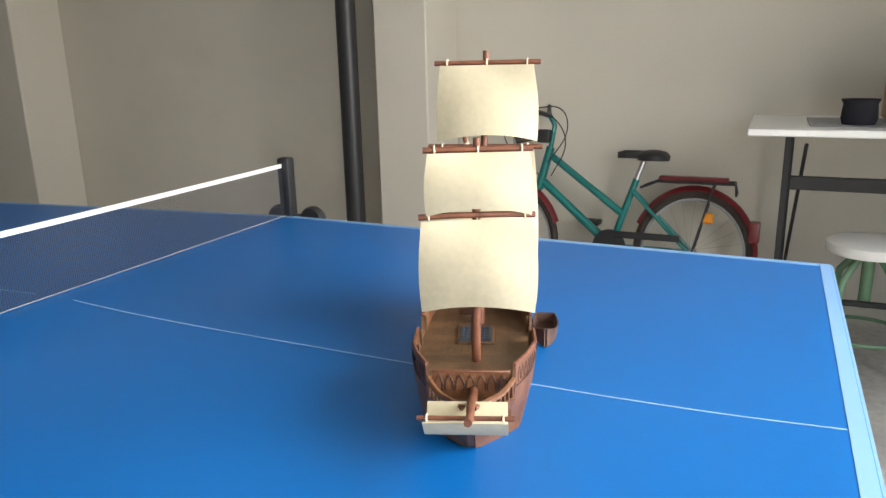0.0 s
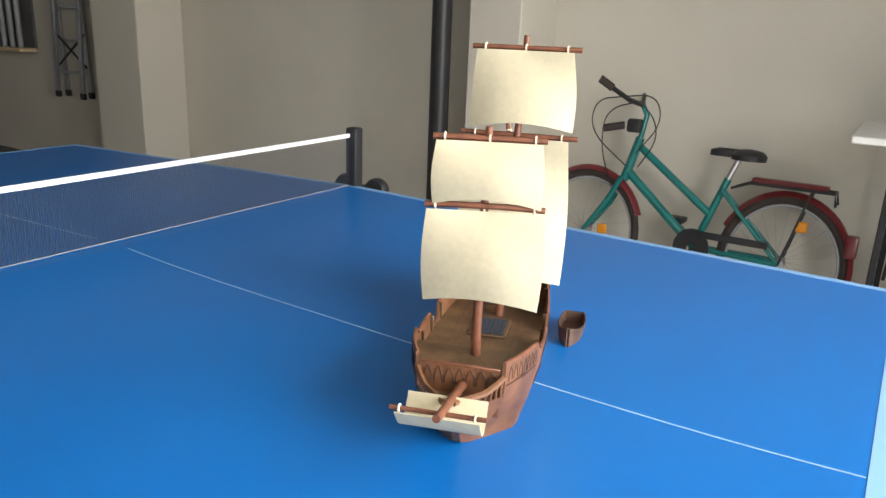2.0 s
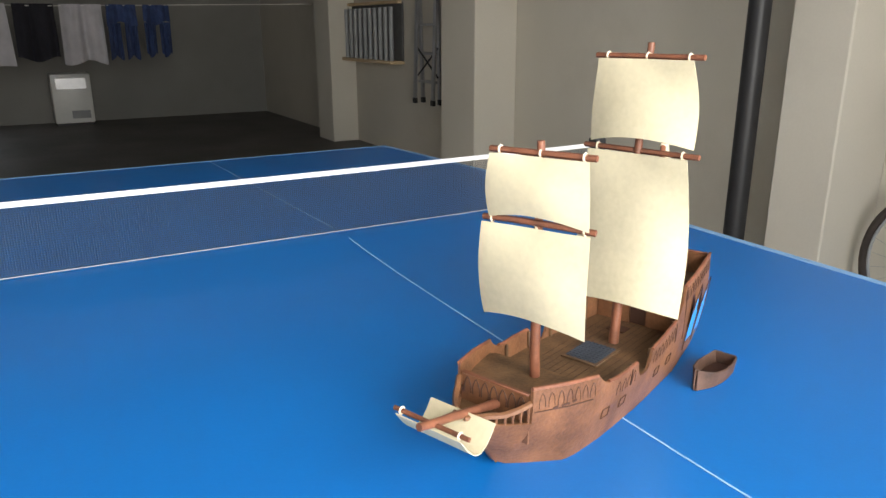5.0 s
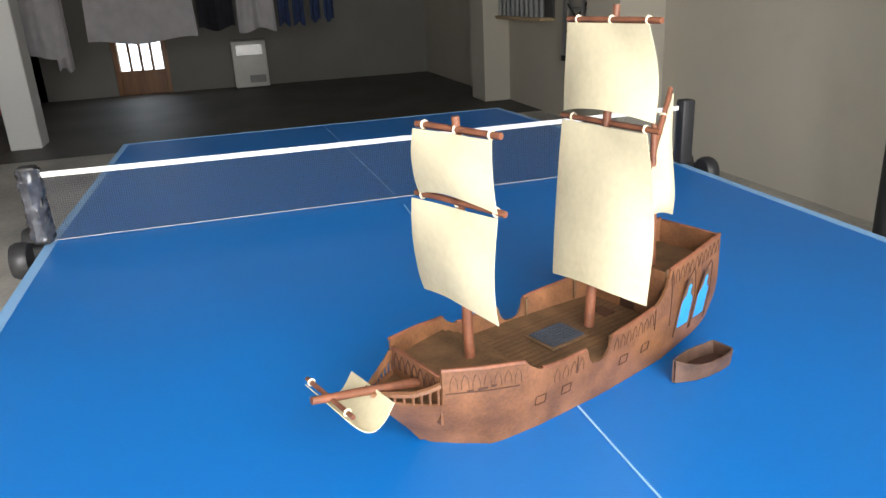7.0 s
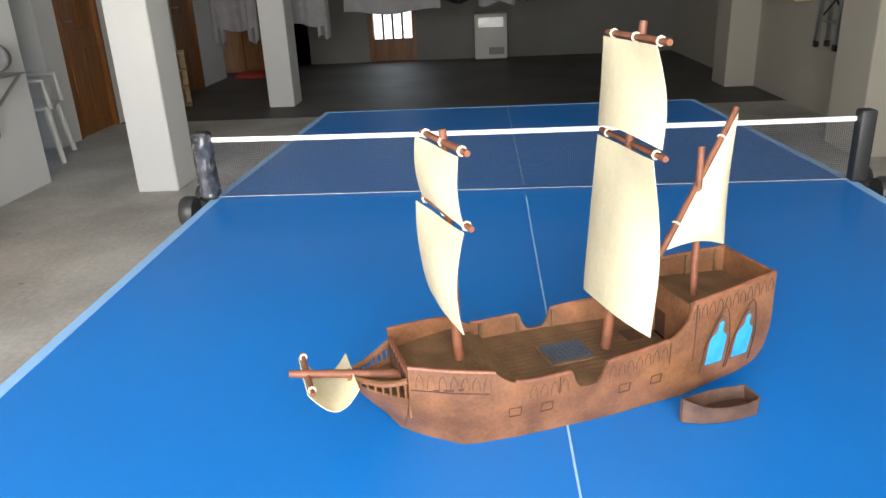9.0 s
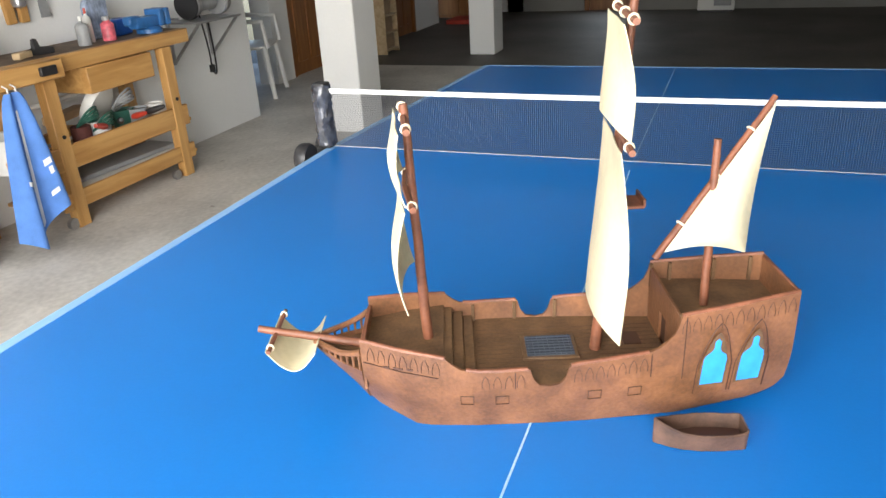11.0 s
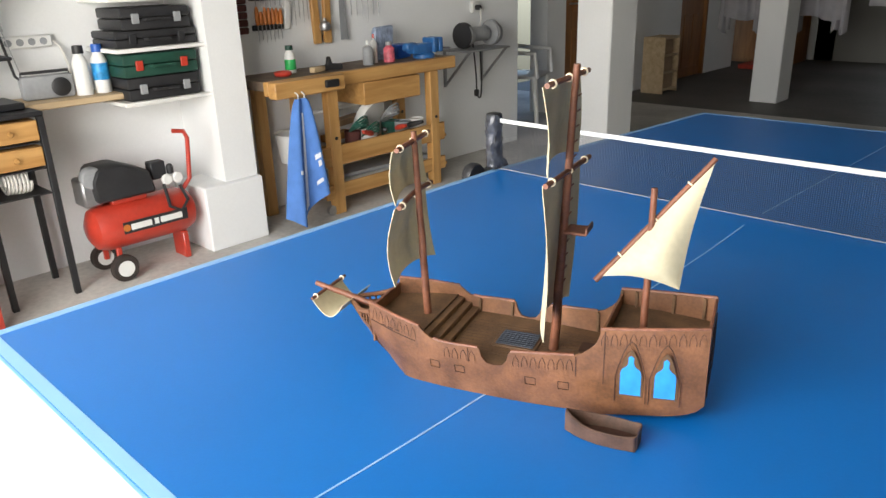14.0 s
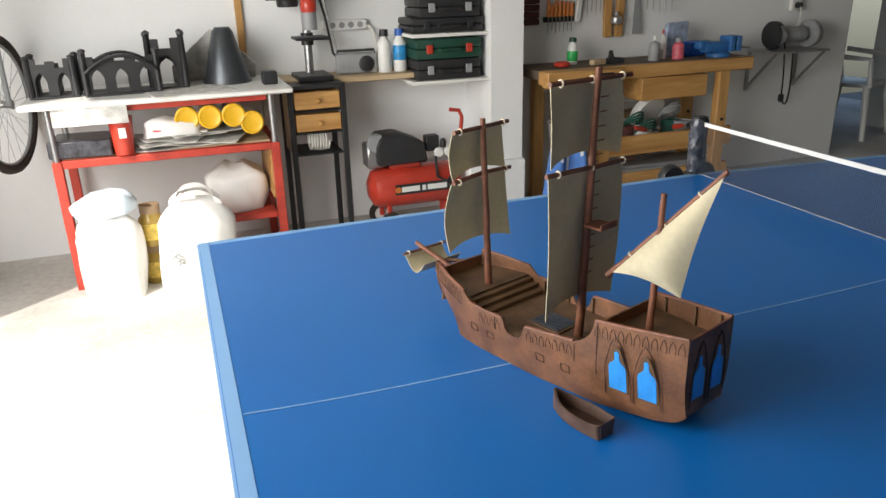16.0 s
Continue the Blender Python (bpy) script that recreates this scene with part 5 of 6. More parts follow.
tool_rail("screwdriver_rack", -0.68, 6, 0.032, 1.22, [M_BLUEP, M_OLIVE, M_BLUEP], "rack of blue handled screwdrivers on the wall", 0.11, 0.06, 1)
tool_rail("chisel_rack", -0.68, 7, 0.026, 1.06, [M_COPPER], "rack of orange handled chisels on the wall", 0.10, 0.09, 2)
tool_rail("file_rack", -0.91, 5, 0.030, 1.24, [M_PLASTIC, M_COPPER, M_BLUEP, M_BOARD], "rack of files and rasps on the wall", 0.11, 0.20, 3)
tool_rail("pliers_rack", -1.36, 6, 0.045, 1.25, [M_RED, M_PLASTIC, M_STEEL, M_RED], "rack of saws and pliers on the wall", 0.12, 0.22, 4)
for k, x in enumerate((-1.09, -1.18)):
    solo("wooden_clamp", bm_box(0.05, 0.03, 0.42, 0, 0, 0, 0.005), M_PINEZ, "yellow wooden clamp hanging on the wall", "clamp", "tools on the wall", m=pose(x, WY + 0.02, 1.15, 0, 2 - 4 * k, 0))
solo("brass_weight", bm_lathe([(0, -0.03), (0.03, -0.02), (0.036, 0), (0.03, 0.02), (0.012, 0.03), (0.008, 0.05), (0, 0.05)], 16), M_STEEL, "round metal plumb bob hanging on the wall", "plumb bob", m=pose(-1.13, WY + 0.06, 1.04))
solo("hand_saw", bm_prism([(-0.03, 0), (0.03, 0), (0.022, 0.34), (-0.005, 0.34)], 0.004, XZ), M_GREYP, "grey saw blade hanging on the wall", "saw", m=pose(-1.30, WY + 0.03, 0.95))
solo("blade_holder", bm_box(0.04, 0.03, 0.16, 0, 0, 0, 0.008), M_WHITEP, "white blade holder hanging on the wall", "holder", m=pose(-0.89, WY + 0.02, 1.12, 0, -6, 0))

gr_ = thing("bench_grinder", pose(-2.42, YS, 0), "grey bench grinder on a steel wall bracket", "grinder")
part("bracket", bm_box(0.45, 0.26, 0.012, 0.0, 0.14, 0.80, 0.002), M_STEEL, gr_)
for x in (0.20, -0.20):
    part("strut", bar((x, 0.01, 0.55), (x, 0.25, 0.795), 0.010), M_STEEL, gr_)
    part("upright", bm_box(0.02, 0.015, 0.26, x, 0.0085, 0.67), M_STEEL, gr_)
part("motor", bm_lathe([(0, -0.09), (0.04, -0.09), (0.05, -0.075), (0.05, 0.075), (0.04, 0.09), (0, 0.09)], 20, pose(-0.02, 0.14, 0.90, 0, 90, 0)), M_GREYP, gr_)
for x in (0.14, -0.16):
    part("wheel_guard", bm_lathe([(0, -0.022), (0.085, -0.022), (0.09, -0.015), (0.09, 0.015), (0.085, 0.022), (0, 0.022)], 24, pose(x, 0.14, 0.90, 0, 90, 0)), M_BLACK if x > 0 else M_GREYP, gr_)
    part("grindstone", bm_lathe([(0, -0.012), (0.07, -0.012), (0.07, 0.012), (0, 0.012)], 24, pose(x, 0.175, 0.90, 0, 90, 0)), M_STEEL, gr_)
part("cord", bm_tube(eased([(0.0, 0.1, 0.86), (0.03, 0.16, 0.62), (0.02, 0.15, 0.48), (-0.06, 0.12, 0.42), (-0.10, 0.1, 0.55), (-0.08, 0.1, 0.8)]), 0.006, 6), M_BLACK, gr_)
part("switch", bm_box(0.03, 0.03, 0.05, 0.03, 0.16, 0.49, 0.005), M_BLACK, gr_)
sk = thing("wall_socket", pose(-2.55, YS + 0.015, 1.08), "white wall socket with a short cable", "socket")
part("plate", bm_box(0.08, 0.03, 0.08, 0, 0, 0, 0.005), M_WHITEP, sk)
part("plug", bm_lathe([(0, 0), (0.02, 0), (0.018, 0.035), (0, 0.04)], 14, pose(0, 0.015, -0.005, -90, 0, 0)), M_PLASTIC, sk)
part("cable", bm_tube([(0, 0.05, -0.01), (0.0, 0.06, -0.08), (0.02, 0.05, -0.17)], 0.005, 6), M_ROPE, sk)

# ---- shelves, ledge and compressor ----
for k, z in enumerate((0.79, 1.03, 1.25)):
    sh = solo("wall_shelf", bm_box(0.44, 0.34, 0.018, 0, -0.17, 0, 0.003), M_WPAINT, "white laminate shelf on the wall", "shelf", "white wall shelves", m=pose(0.045, -2.80, z))


def tool_case(w, d, h, m, body, clips, label):
    t = thing("tool_case", m, label, "tool case", "tool cases on the shelves")
    part("lower_shell", bm_box(w, d, h * 0.5, 0, 0, h * 0.25, 0.010, 2), body, t)
    part("upper_shell", bm_box(w, d, h * 0.47, 0, 0, h * 0.755, 0.010, 2), body, t)
    part("handle", bm_tube([(-0.06, d / 2, h * 0.45), (-0.055, d / 2 + 0.022, h * 0.45), (0.055, d / 2 + 0.022, h * 0.45), (0.06, d / 2, h * 0.45)], 0.008, 8), body, t)
    for x in (-w * 0.3, w * 0.3):
        part("latch", bm_box(0.035, 0.012, 0.045, x, d / 2 + 0.005, h * 0.5, 0.003), clips, t)
    return t


tool_case(0.36, 0.28, 0.105, pose(0.05, -2.965, 0.80), M_PLASTIC, M_GREYP, "black plastic tool case on the lower shelf")
tool_case(0.37, 0.28, 0.105, pose(0.05, -2.965, 0.907), M_GREEN, M_RED, "dark green tool case with red latches")
tool_case(0.40, 0.26, 0.075, pose(0.05, -2.96, 1.04), M_PLASTIC, M_PLASTIC, "flat rounded black tool case")
tool_case(0.34, 0.26, 0.10, pose(0.04, -2.96, 1.116), M_PLASTIC, M_GREYP, "black plastic tool case")
tool_case(0.36, 0.27, 0.11, pose(0.05, -2.965, 1.26), M_GREEN, M_RED, "dark green tool case with red latches")

solo("wooden_ledge", bm_box(0.95, 0.26, 0.03, 0, 0, 0, 0.004), M_BOARD, "pale wooden ledge along the wall", "shelf", m=pose(0.68, YS + 0.13, 0.825))
LZ2 = 0.841
rad = thing("radio", pose(0.51, YS + 0.13, LZ2, 0, 0, -4), "grey portable radio standing on the ledge", "radio")
part("case", bm_box(0.22, 0.06, 0.105, 0, 0, 0.0525, 0.014, 2), M_GREYP, rad)
part("speaker", bm_lathe([(0, 0), (0.038, 0), (0.042, 0.004), (0.036, 0.008), (0, 0.005)], 22, pose(-0.05, 0.03, 0.05, -90, 0, 0)), M_PLASTIC, rad)
part("handle", bm_tube([(-0.10, 0, 0.09), (-0.10, 0, 0.118), (0.10, 0, 0.118), (0.10, 0, 0.09)], 0.007, 8), M_PLASTIC, rad)
part("aerial", bm_tube([(0.09, -0.02, 0.10), (0.15, -0.03, 0.42)], 0.002, 5), M_STEEL, rad)
bottle_thing("drink_bottle", 0.036, 0.22, pose(0.36, YS + 0.16, LZ2), M_WHITEP, M_PLASTIC, "white bottle with a black cap on the ledge", "bottle", 0.55, "bottles on the ledge")
bb = bottle_thing("drink_bottle", 0.036, 0.22, pose(0.275, YS + 0.16, LZ2), M_WHITEP, M_BLUEP, "blue and white bottle with a blue cap on the ledge", "bottle", 0.55, "bottles on the ledge")
part("label", bm_lathe([(0.0368, 0.06), (0.0372, 0.061), (0.0372, 0.135), (0.0368, 0.136)], 18), mat("sky_blue_print", (0.03, 0.28, 0.62), 0.4, var=0.3, scale=30), bb, "sky blue printed label")
ps = thing("power_strip", pose(0.535, YS + 0.02, 1.085), "white power strip on the wall", "power strip")
part("body", bm_box(0.24, 0.04, 0.055, 0, 0, 0, 0.006), M_WHITEP, ps)
for k in range(4):
    part("socket", bm_lathe([(0, 0), (0.016, 0), (0.016, 0.002), (0, 0.002)], 14, pose(-0.08 + k * 0.05, 0.020, 0, -90, 0, 0)), M_GREYP, ps)
part("cable", bm_tube([(-0.12, 0, 0), (-0.15, 0.01, -0.03), (-0.17, 0.02, -0.12), (-0.15, 0.03, -0.22)], 0.006, 6), M_ROPE, ps)

comp = thing("air_compressor", pose(0.27, -2.84, 0), "red air compressor with a black motor cover", "compressor")
part("tank", bm_lathe([(0, -0.265), (0.05, -0.26), (0.095, -0.235), (0.112, -0.19), (0.112, 0.19), (0.095, 0.235), (0.05, 0.26), (0, 0.265)], 28, pose(0, 0, 0.245, 0, 90, 0)), M_RED, comp, "red enamelled air tank")
part("saddle_plate", bm_box(0.17, 0.10, 0.03, 0.06, 0, 0.365, 0.006), M_RED, comp)
part("motor_cover", bm_prism([(-0.13, 0), (0.15, 0), (0.16, 0.10), (0.13, 0.16), (0.02, 0.165), (-0.11, 0.11)], 0.18, pose(0.07, 0.09, 0.38, 90, 0, 0), bev=0.012), M_PLASTIC, comp, "black plastic motor cover")
part("air_filter", bm_lathe([(0, -0.03), (0.045, -0.03), (0.05, -0.02), (0.05, 0.02), (0.045, 0.03), (0, 0.03)], 18, pose(0.215, 0.05, 0.50, 90, 0, 0)), M_GREYP, comp)
part("cylinder", bm_box(0.09, 0.12, 0.13, 0.225, 0, 0.43, 0.01), M_STEEL, comp)
part("pressure_switch", bm_box(0.075, 0.06, 0.085, -0.10, 0.02, 0.47, 0.006), M_PLASTIC, comp)
for x in (-0.13, -0.185):
    part("gauge", bm_lathe([(0, 0), (0.026, 0), (0.028, 0.012), (0.022, 0.02), (0, 0.02)], 18, pose(x, 0.05, 0.42, -90, 0, 0)), M_WHITEP, comp, "round white pressure gauge")
part("regulator", bm_lathe([(0, 0), (0.016, 0), (0.018, 0.03), (0.012, 0.045), (0, 0.05)], 14, pose(-0.165, 0.03, 0.44)), M_PLASTIC, comp)
part("hose", bm_tube([(-0.11, 0.06, 0.40), (-0.10, 0.11, 0.30), (-0.15, 0.12, 0.27), (-0.20, 0.10, 0.31), (-0.19, 0.06, 0.38)], 0.008, 8), M_PLASTIC, comp)
part("handle", bm_tube([(-0.20, 0.03, 0.33), (-0.25, 0.05, 0.40), (-0.27, 0.05, 0.60), (-0.255, 0.05, 0.635), (-0.20, 0.05, 0.645)], 0.011, 10), M_RED, comp, "red steel handle")
part("nameplate", bm_prism([(-0.16, -0.028), (0.16, -0.028), (0.16, 0.028), (-0.16, 0.028)], 0.004, pose(-0.02, 0.111, 0.25, 90, 0, 180)), M_PLASTIC, comp, "black maker's plate")
for k, wd in enumerate((0.10, 0.02, 0.11)):
    part("plate_bar", bm_box(wd, 0.003, 0.028, 0.055 - (0, 0.075, 0.15)[k] - 0.0, 0.1165, 0.25), M_WHITEP, comp, "white bar")
part("plate_disc", bm_lathe([(0, 0), (0.017, 0), (0.017, 0.003), (0, 0.003)], 16, pose(0.125, 0.115, 0.25, -90, 0, 0)), M_COPPER, comp, "orange disc")
for y in (0.115, -0.115):
    wh = part("wheel", bm_lathe([(0, -0.02), (0.06, -0.02), (0.065, -0.01), (0.065, 0.01), (0.06, 0.02), (0, 0.02)], 24, pose(0.17, y, 0.065, 90, 0, 0)), M_RUBBER, comp, "black rubber wheel")
    part("wheel_disc", bm_lathe([(0, -0.023), (0.038, -0.023), (0.04, 0), (0.038, 0.023), (0, 0.023)], 20, pose(0.17, y, 0.065, 90, 0, 0)), M_WHITEP, wh, "pale wheel disc")
    part("axle_arm", bm_box(0.025, 0.02, 0.10, 0.17, y * 0.72, 0.11, 0.004), M_RED, comp)
part("foot", bm_box(0.03, 0.12, 0.14, -0.18, 0, 0.07, 0.005), M_RED, comp)

# ---- the stand with the drill press ----
st = thing("steel_stand", pose(0.785, -2.90, 0), "black steel stand with two wooden drawers", "stand")
SW, SDp, SZ = 0.29, 0.30, 0.83
for x in (-1, 1):
    for y in (-1, 1):
        part("leg", bm_box(0.026, 0.026, SZ - 0.02, x * (SW / 2 - 0.013), y * (SDp / 2 - 0.013), (SZ - 0.02) / 2, 0.002), M_BLACK, st)
part("top", bm_box(SW, SDp, 0.02, 0, 0, SZ - 0.01, 0.003), M_BLACK, st)
for z in (0.70, 0.59, 0.48):
    part("shelf", bm_box(SW - 0.054, SDp - 0.02, 0.006, 0, 0, z), M_BLACK, st)
for z in (0.755, 0.645):
    dw = part("drawer", bm_box(SW - 0.062, SDp - 0.06, 0.085, 0, 0.035, z, 0.004), M_PINE, st, "pine drawer")
    part("knob", bm_lathe([(0, 0), (0.008, 0.003), (0.013, 0.016), (0.008, 0.024), (0, 0.025)], 14, pose(0, 0.158, z, -90, 0, 0)), M_PINE, dw)
part("side_panel", bm_box(0.004, SDp - 0.06, 0.34, SW / 2 - 0.012, 0, 0.65), M_BOARD, st)
cl = bm_tube([(0.05 - 0.00079 * k, (0.045 + 0.004 * math.sin(0.31 * k)) * math.cos(0.35 * k), 0.0535 + (0.045 + 0.0025 * math.sin(0.31 * k)) * math.sin(0.35 * k)) for k in range(127)], 0.006, 6)
solo("cable_coil", cl, M_ROPE, "coil of white cable on the stand's shelf", "cable", m=pose(0.785, -2.82, 0.487))

dp = thing("drill_press", pose(0.76, -2.97, SZ + 0.0005), "small green and red drill press on the steel stand", "drill press")
part("base", bm_box(0.18, 0.24, 0.03, 0, 0, 0.015, 0.006), M_BLACK, dp)
part("column", bm_lathe([(0, 0.03), (0.022, 0.03), (0.022, 0.52), (0, 0.52)], 18, pose(0, -0.06, 0)), M_STEEL, dp)
part("work_table", bm_box(0.17, 0.17, 0.014, 0, 0.03, 0.21, 0.004), M_BLACK, dp)
part("table_bracket", bm_lathe([(0, 0.17), (0.032, 0.17), (0.032, 0.23), (0, 0.23)], 16, pose(0, -0.06, 0)), M_BLACK, dp)
part("head", bm_box(0.13, 0.22, 0.13, 0, 0.0, 0.47, 0.014, 2), M_OLIVE, dp, "dark green head")
part("collar", bm_lathe([(0, 0.335), (0.035, 0.335), (0.04, 0.345), (0.04, 0.385), (0.03, 0.40), (0, 0.40)], 20, pose(0, 0.05, 0)), M_RED, dp, "red collar")
part("guard", bm_lathe([(0.030, 0.25), (0.036, 0.25), (0.036, 0.335), (0.030, 0.335)], 18, pose(0, 0.05, 0)), M_GREYP, dp)
part("chuck", bm_lathe([(0, 0.25), (0.006, 0.26), (0.018, 0.29), (0.018, 0.34), (0, 0.34)], 14, pose(0, 0.05, 0)), M_STEEL, dp)
part("motor", bm_lathe([(0, 0), (0.05, 0), (0.055, 0.01), (0.055, 0.12), (0, 0.13)], 18, pose(0.085, -0.06, 0.36)), M_PLASTIC, dp)
for a in (20, 140, 260):
    part("feed_lever", bm_tube([(-0.07, 0.03, 0.44), (-0.10, 0.03 + 0.13 * math.cos(radians(a)), 0.44 + 0.13 * math.sin(radians(a)))], 0.005, 6), M_STEEL, dp)
part("cord", bm_tube([(0.05, -0.02, 0.45), (0.17, 0.0, 0.44), (0.20, 0.02, 0.40), (0.10, 0.04, 0.40)], 0.006, 6), M_BLACK, dp)
part("cord", bm_tube([(-0.06, -0.03, 0.45), (-0.10, -0.05, 0.30), (-0.13, -0.06, 0.12), (-0.20, -0.05, 0.04)], 0.006, 6), M_BLACK, dp)

# ---- the red table ----
rt = thing("red_steel_table", pose(1.50, -2.82, 0), "red steel frame table with a white top and a lower shelf", "table")
RTZ = 0.855
part("tabletop", bm_box(1.14, 0.56, 0.025, 0, 0, RTZ - 0.0125, 0.006), M_WPAINT, rt, "white worn top")
for x in (-0.47, 0.47):
    for y in (-0.22, 0.22):
        part("leg", bm_box(0.04, 0.04, 0.60, x, y, 0.30, 0.003), M_REDTUBE, rt, "red painted steel leg")
        part("post", bm_lathe([(0.014, 0.60), (0.014, RTZ - 0.025)], 12, pose(x, y, 0)), M_STEEL, rt, "steel post")
for y in (-0.22, 0.22):
    part("shelf_rail", bm_box(0.90, 0.03, 0.035, 0, y, 0.585, 0.003), M_REDTUBE, rt, "red rail")
    part("upper_rail", bm_box(0.90, 0.022, 0.025, 0, y, 0.812, 0.003), M_REDTUBE, rt, "red rail")
for x in (-0.47, 0.47):
    part("end_rail", bm_box(0.03, 0.40, 0.035, x, 0, 0.585, 0.003), M_REDTUBE, rt, "red rail")
part("shelf", bm_box(0.90, 0.40, 0.012, 0, 0, 0.603), M_BOARD, rt)
part("low_shelf", bm_box(0.36, 0.40, 0.03, -0.27, 0, 0.235, 0.004), M_REDTUBE, rt, "low red shelf")
part("side_board", bm_box(0.012, 0.38, 0.24, -0.448, 0, 0.44), M_PINE, rt)
for k, x in enumerate((-0.09, -0.19, -0.295, -0.375)):
    tbn = thing("yellow_tub", pose(1.50 + x, -2.64, 0.742 if k < 3 else 0.702), "yellow plastic tub lying on the table's shelf", "tub", "yellow tubs under the table")
    part("body", bm_lathe([(0, -0.12), (0.044, -0.12), (0.046, 0.04), (0, 0.04)], 22, pose(0, 0, 0, -90, 0, 0)), M_WHITEP, tbn)
    part("lid", bm_lathe([(0.046, 0.03), (0.053, 0.03), (0.054, 0.05), (0.046, 0.056), (0.036, 0.05), (0, 0.05)], 24, pose(0, 0, 0, -90, 0, 0)), M_YELLOW, tbn, "yellow lid")
rg = random.Random(9)
for k in range(9):
    w, d = rg.uniform(0.26, 0.38), rg.uniform(0.2, 0.28)
    solo("newspaper", bm_sheet(lambda a, b, w=w, d=d, ph=rg.uniform(0, 6): (w * (a - 0.5), d * (b - 0.5), 0.004 + 0.004 * math.sin(6 * a + ph) + 0.003 * math.sin(5 * b)), 10, 6, 0.004), M_PAPER, "newspaper in the pile on the table's shelf", "newspaper", "newspapers under the table", m=pose(1.42 + rg.uniform(-0.12, 0.12), -2.70 + rg.uniform(-0.02, 0.02), 0.612 + k * 0.0085, 0, 0, rg.uniform(-25, 25)))
solo("magazine", bm_box(0.24, 0.18, 0.006, 0, 0, 0.003, 0.001), mat("red_magazine_cover", (0.55, 0.10, 0.12), 0.4, var=0.7, scale=18), "red covered magazine on the newspapers", "magazine", m=pose(1.46, -2.68, 0.698, 0, 0, 12))
solo("black_parts_box", bm_box(0.26, 0.22, 0.075, 0, 0, 0.0375, 0.006), mat("black_glossy_print", (0.05, 0.05, 0.06), 0.25, var=0.8, scale=18), "black printed box on the table's shelf", "box", m=pose(1.86, -2.70, 0.610, 0, 0, -5))
can = thing("drink_can", pose(1.69, -2.60, 0.610), "red drink can or cup on the table's shelf", "cup")
part("body", bm_lathe([(0, 0), (0.04, 0), (0.052, 0.16), (0.054, 0.165), (0.048, 0.162), (0.036, 0.006), (0, 0.006)], 22), M_RED, can)
part("mark", bm_box(0.03, 0.004, 0.045, -0.005, 0.047, 0.10, 0.001), M_WHITEP, can, "white bar")


def bagshape(w, d, h, seed, lean=0.0):
    rr = random.Random(seed)
    ph = [rr.uniform(0, 6) for _ in range(5)]
    bm = bmesh.new()
    n, nz = 26, 12
    rings = []
    for j in range(nz + 1):
        b = j / nz
        r = []
        for k in range(n):
            a = 2 * math.pi * k / n
            e = 0.72
            cx = math.copysign(abs(math.cos(a)) ** e, math.cos(a))
            cy = math.copysign(abs(math.sin(a)) ** e, math.sin(a))
            sw = (1 + 0.05 * math.sin(3 * a + ph[0] + 5 * b) + 0.04 * math.sin(7 * a + ph[1])) * (0.92 + 0.10 * math.sin(math.pi * b)) * (1 - 0.55 * max(0, b - 0.8) / 0.2)
            r.append(bm.verts.new((w / 2 * cx * sw + lean * b, d / 2 * cy * sw, h * b + 0.012 * math.sin(4 * a + ph[2]) * b)))
        rings.append(r)
    for a, b in zip(rings, rings[1:]):
        for k in range(n):
            bm.faces.new((a[k], a[(k + 1) % n], b[(k + 1) % n], b[k]))
    bm.faces.new(rings[0][::-1])
    bm.faces.new(rings[-1])
    return bm


sack = thing("paper_sack", pose(1.81, -2.46, 0), "tall white paper sack standing on the floor", "sack")
part("body", bagshape(0.27, 0.18, 0.40, 3), M_BAG, sack, smooth=60)
part("folded_top", join(None, bagshape(0.25, 0.13, 0.10, 17)), mat("pale_blue_paper", (0.62, 0.72, 0.80), 0.7, var=0.1), sack, "folded pale blue top", pose(-0.01, 0, 0.375, 0, 8, 0), 60)
shop = thing("carrier_bag", pose(1.46, -2.46, 0), "full white plastic carrier bag standing on the floor", "bag")
part("body", bagshape(0.33, 0.22, 0.42, 7, -0.03), M_BAG, shop, smooth=60)
for e in (0.05, -0.05):
    part("handle", bm_sheet(lambda a, b, e=e: (-0.03 + 0.085 * math.cos(math.pi * a) * (1 + 0.35 * b), e * (1 + 0.4 * math.sin(math.pi * a)), 0.38 + 0.085 * math.sin(math.pi * a) * (1 - 0.3 * b)), 14, 3, 0.002), M_BAG, shop)
lt = bpy.data.curves.new("lettering", "FONT")
lt.body, lt.size, lt.extrude, lt.align_x = "LER", 0.055, 0.0008, "CENTER"
lto = new("lettering", lt)
bpy.context.view_layer.update()
lme = bpy.data.meshes.new_from_object(lto.evaluated_get(bpy.context.evaluated_depsgraph_get()))
bpy.data.objects.remove(lto)
lme.materials.clear()
lme.materials.append(M_GREYP)
lob = new("lettering", lme)
lob.parent = shop
lob.matrix_basis = pose(0.095, 0.124, 0.17, 90, 62, 180)
solo("plastic_sack", bagshape(0.30, 0.26, 0.22, 11), M_BAG, "white plastic bundle on the low shelf of the table", "bag", m=pose(1.22, -2.80, 0.252), smooth=60)
solo("plastic_bag", bagshape(0.26, 0.14, 0.09, 13), M_BAG, "crumpled white plastic bag hanging over the shelf edge", "bag", m=pose(1.47, -2.63, 0.655, 20, 0, 0), smooth=60)
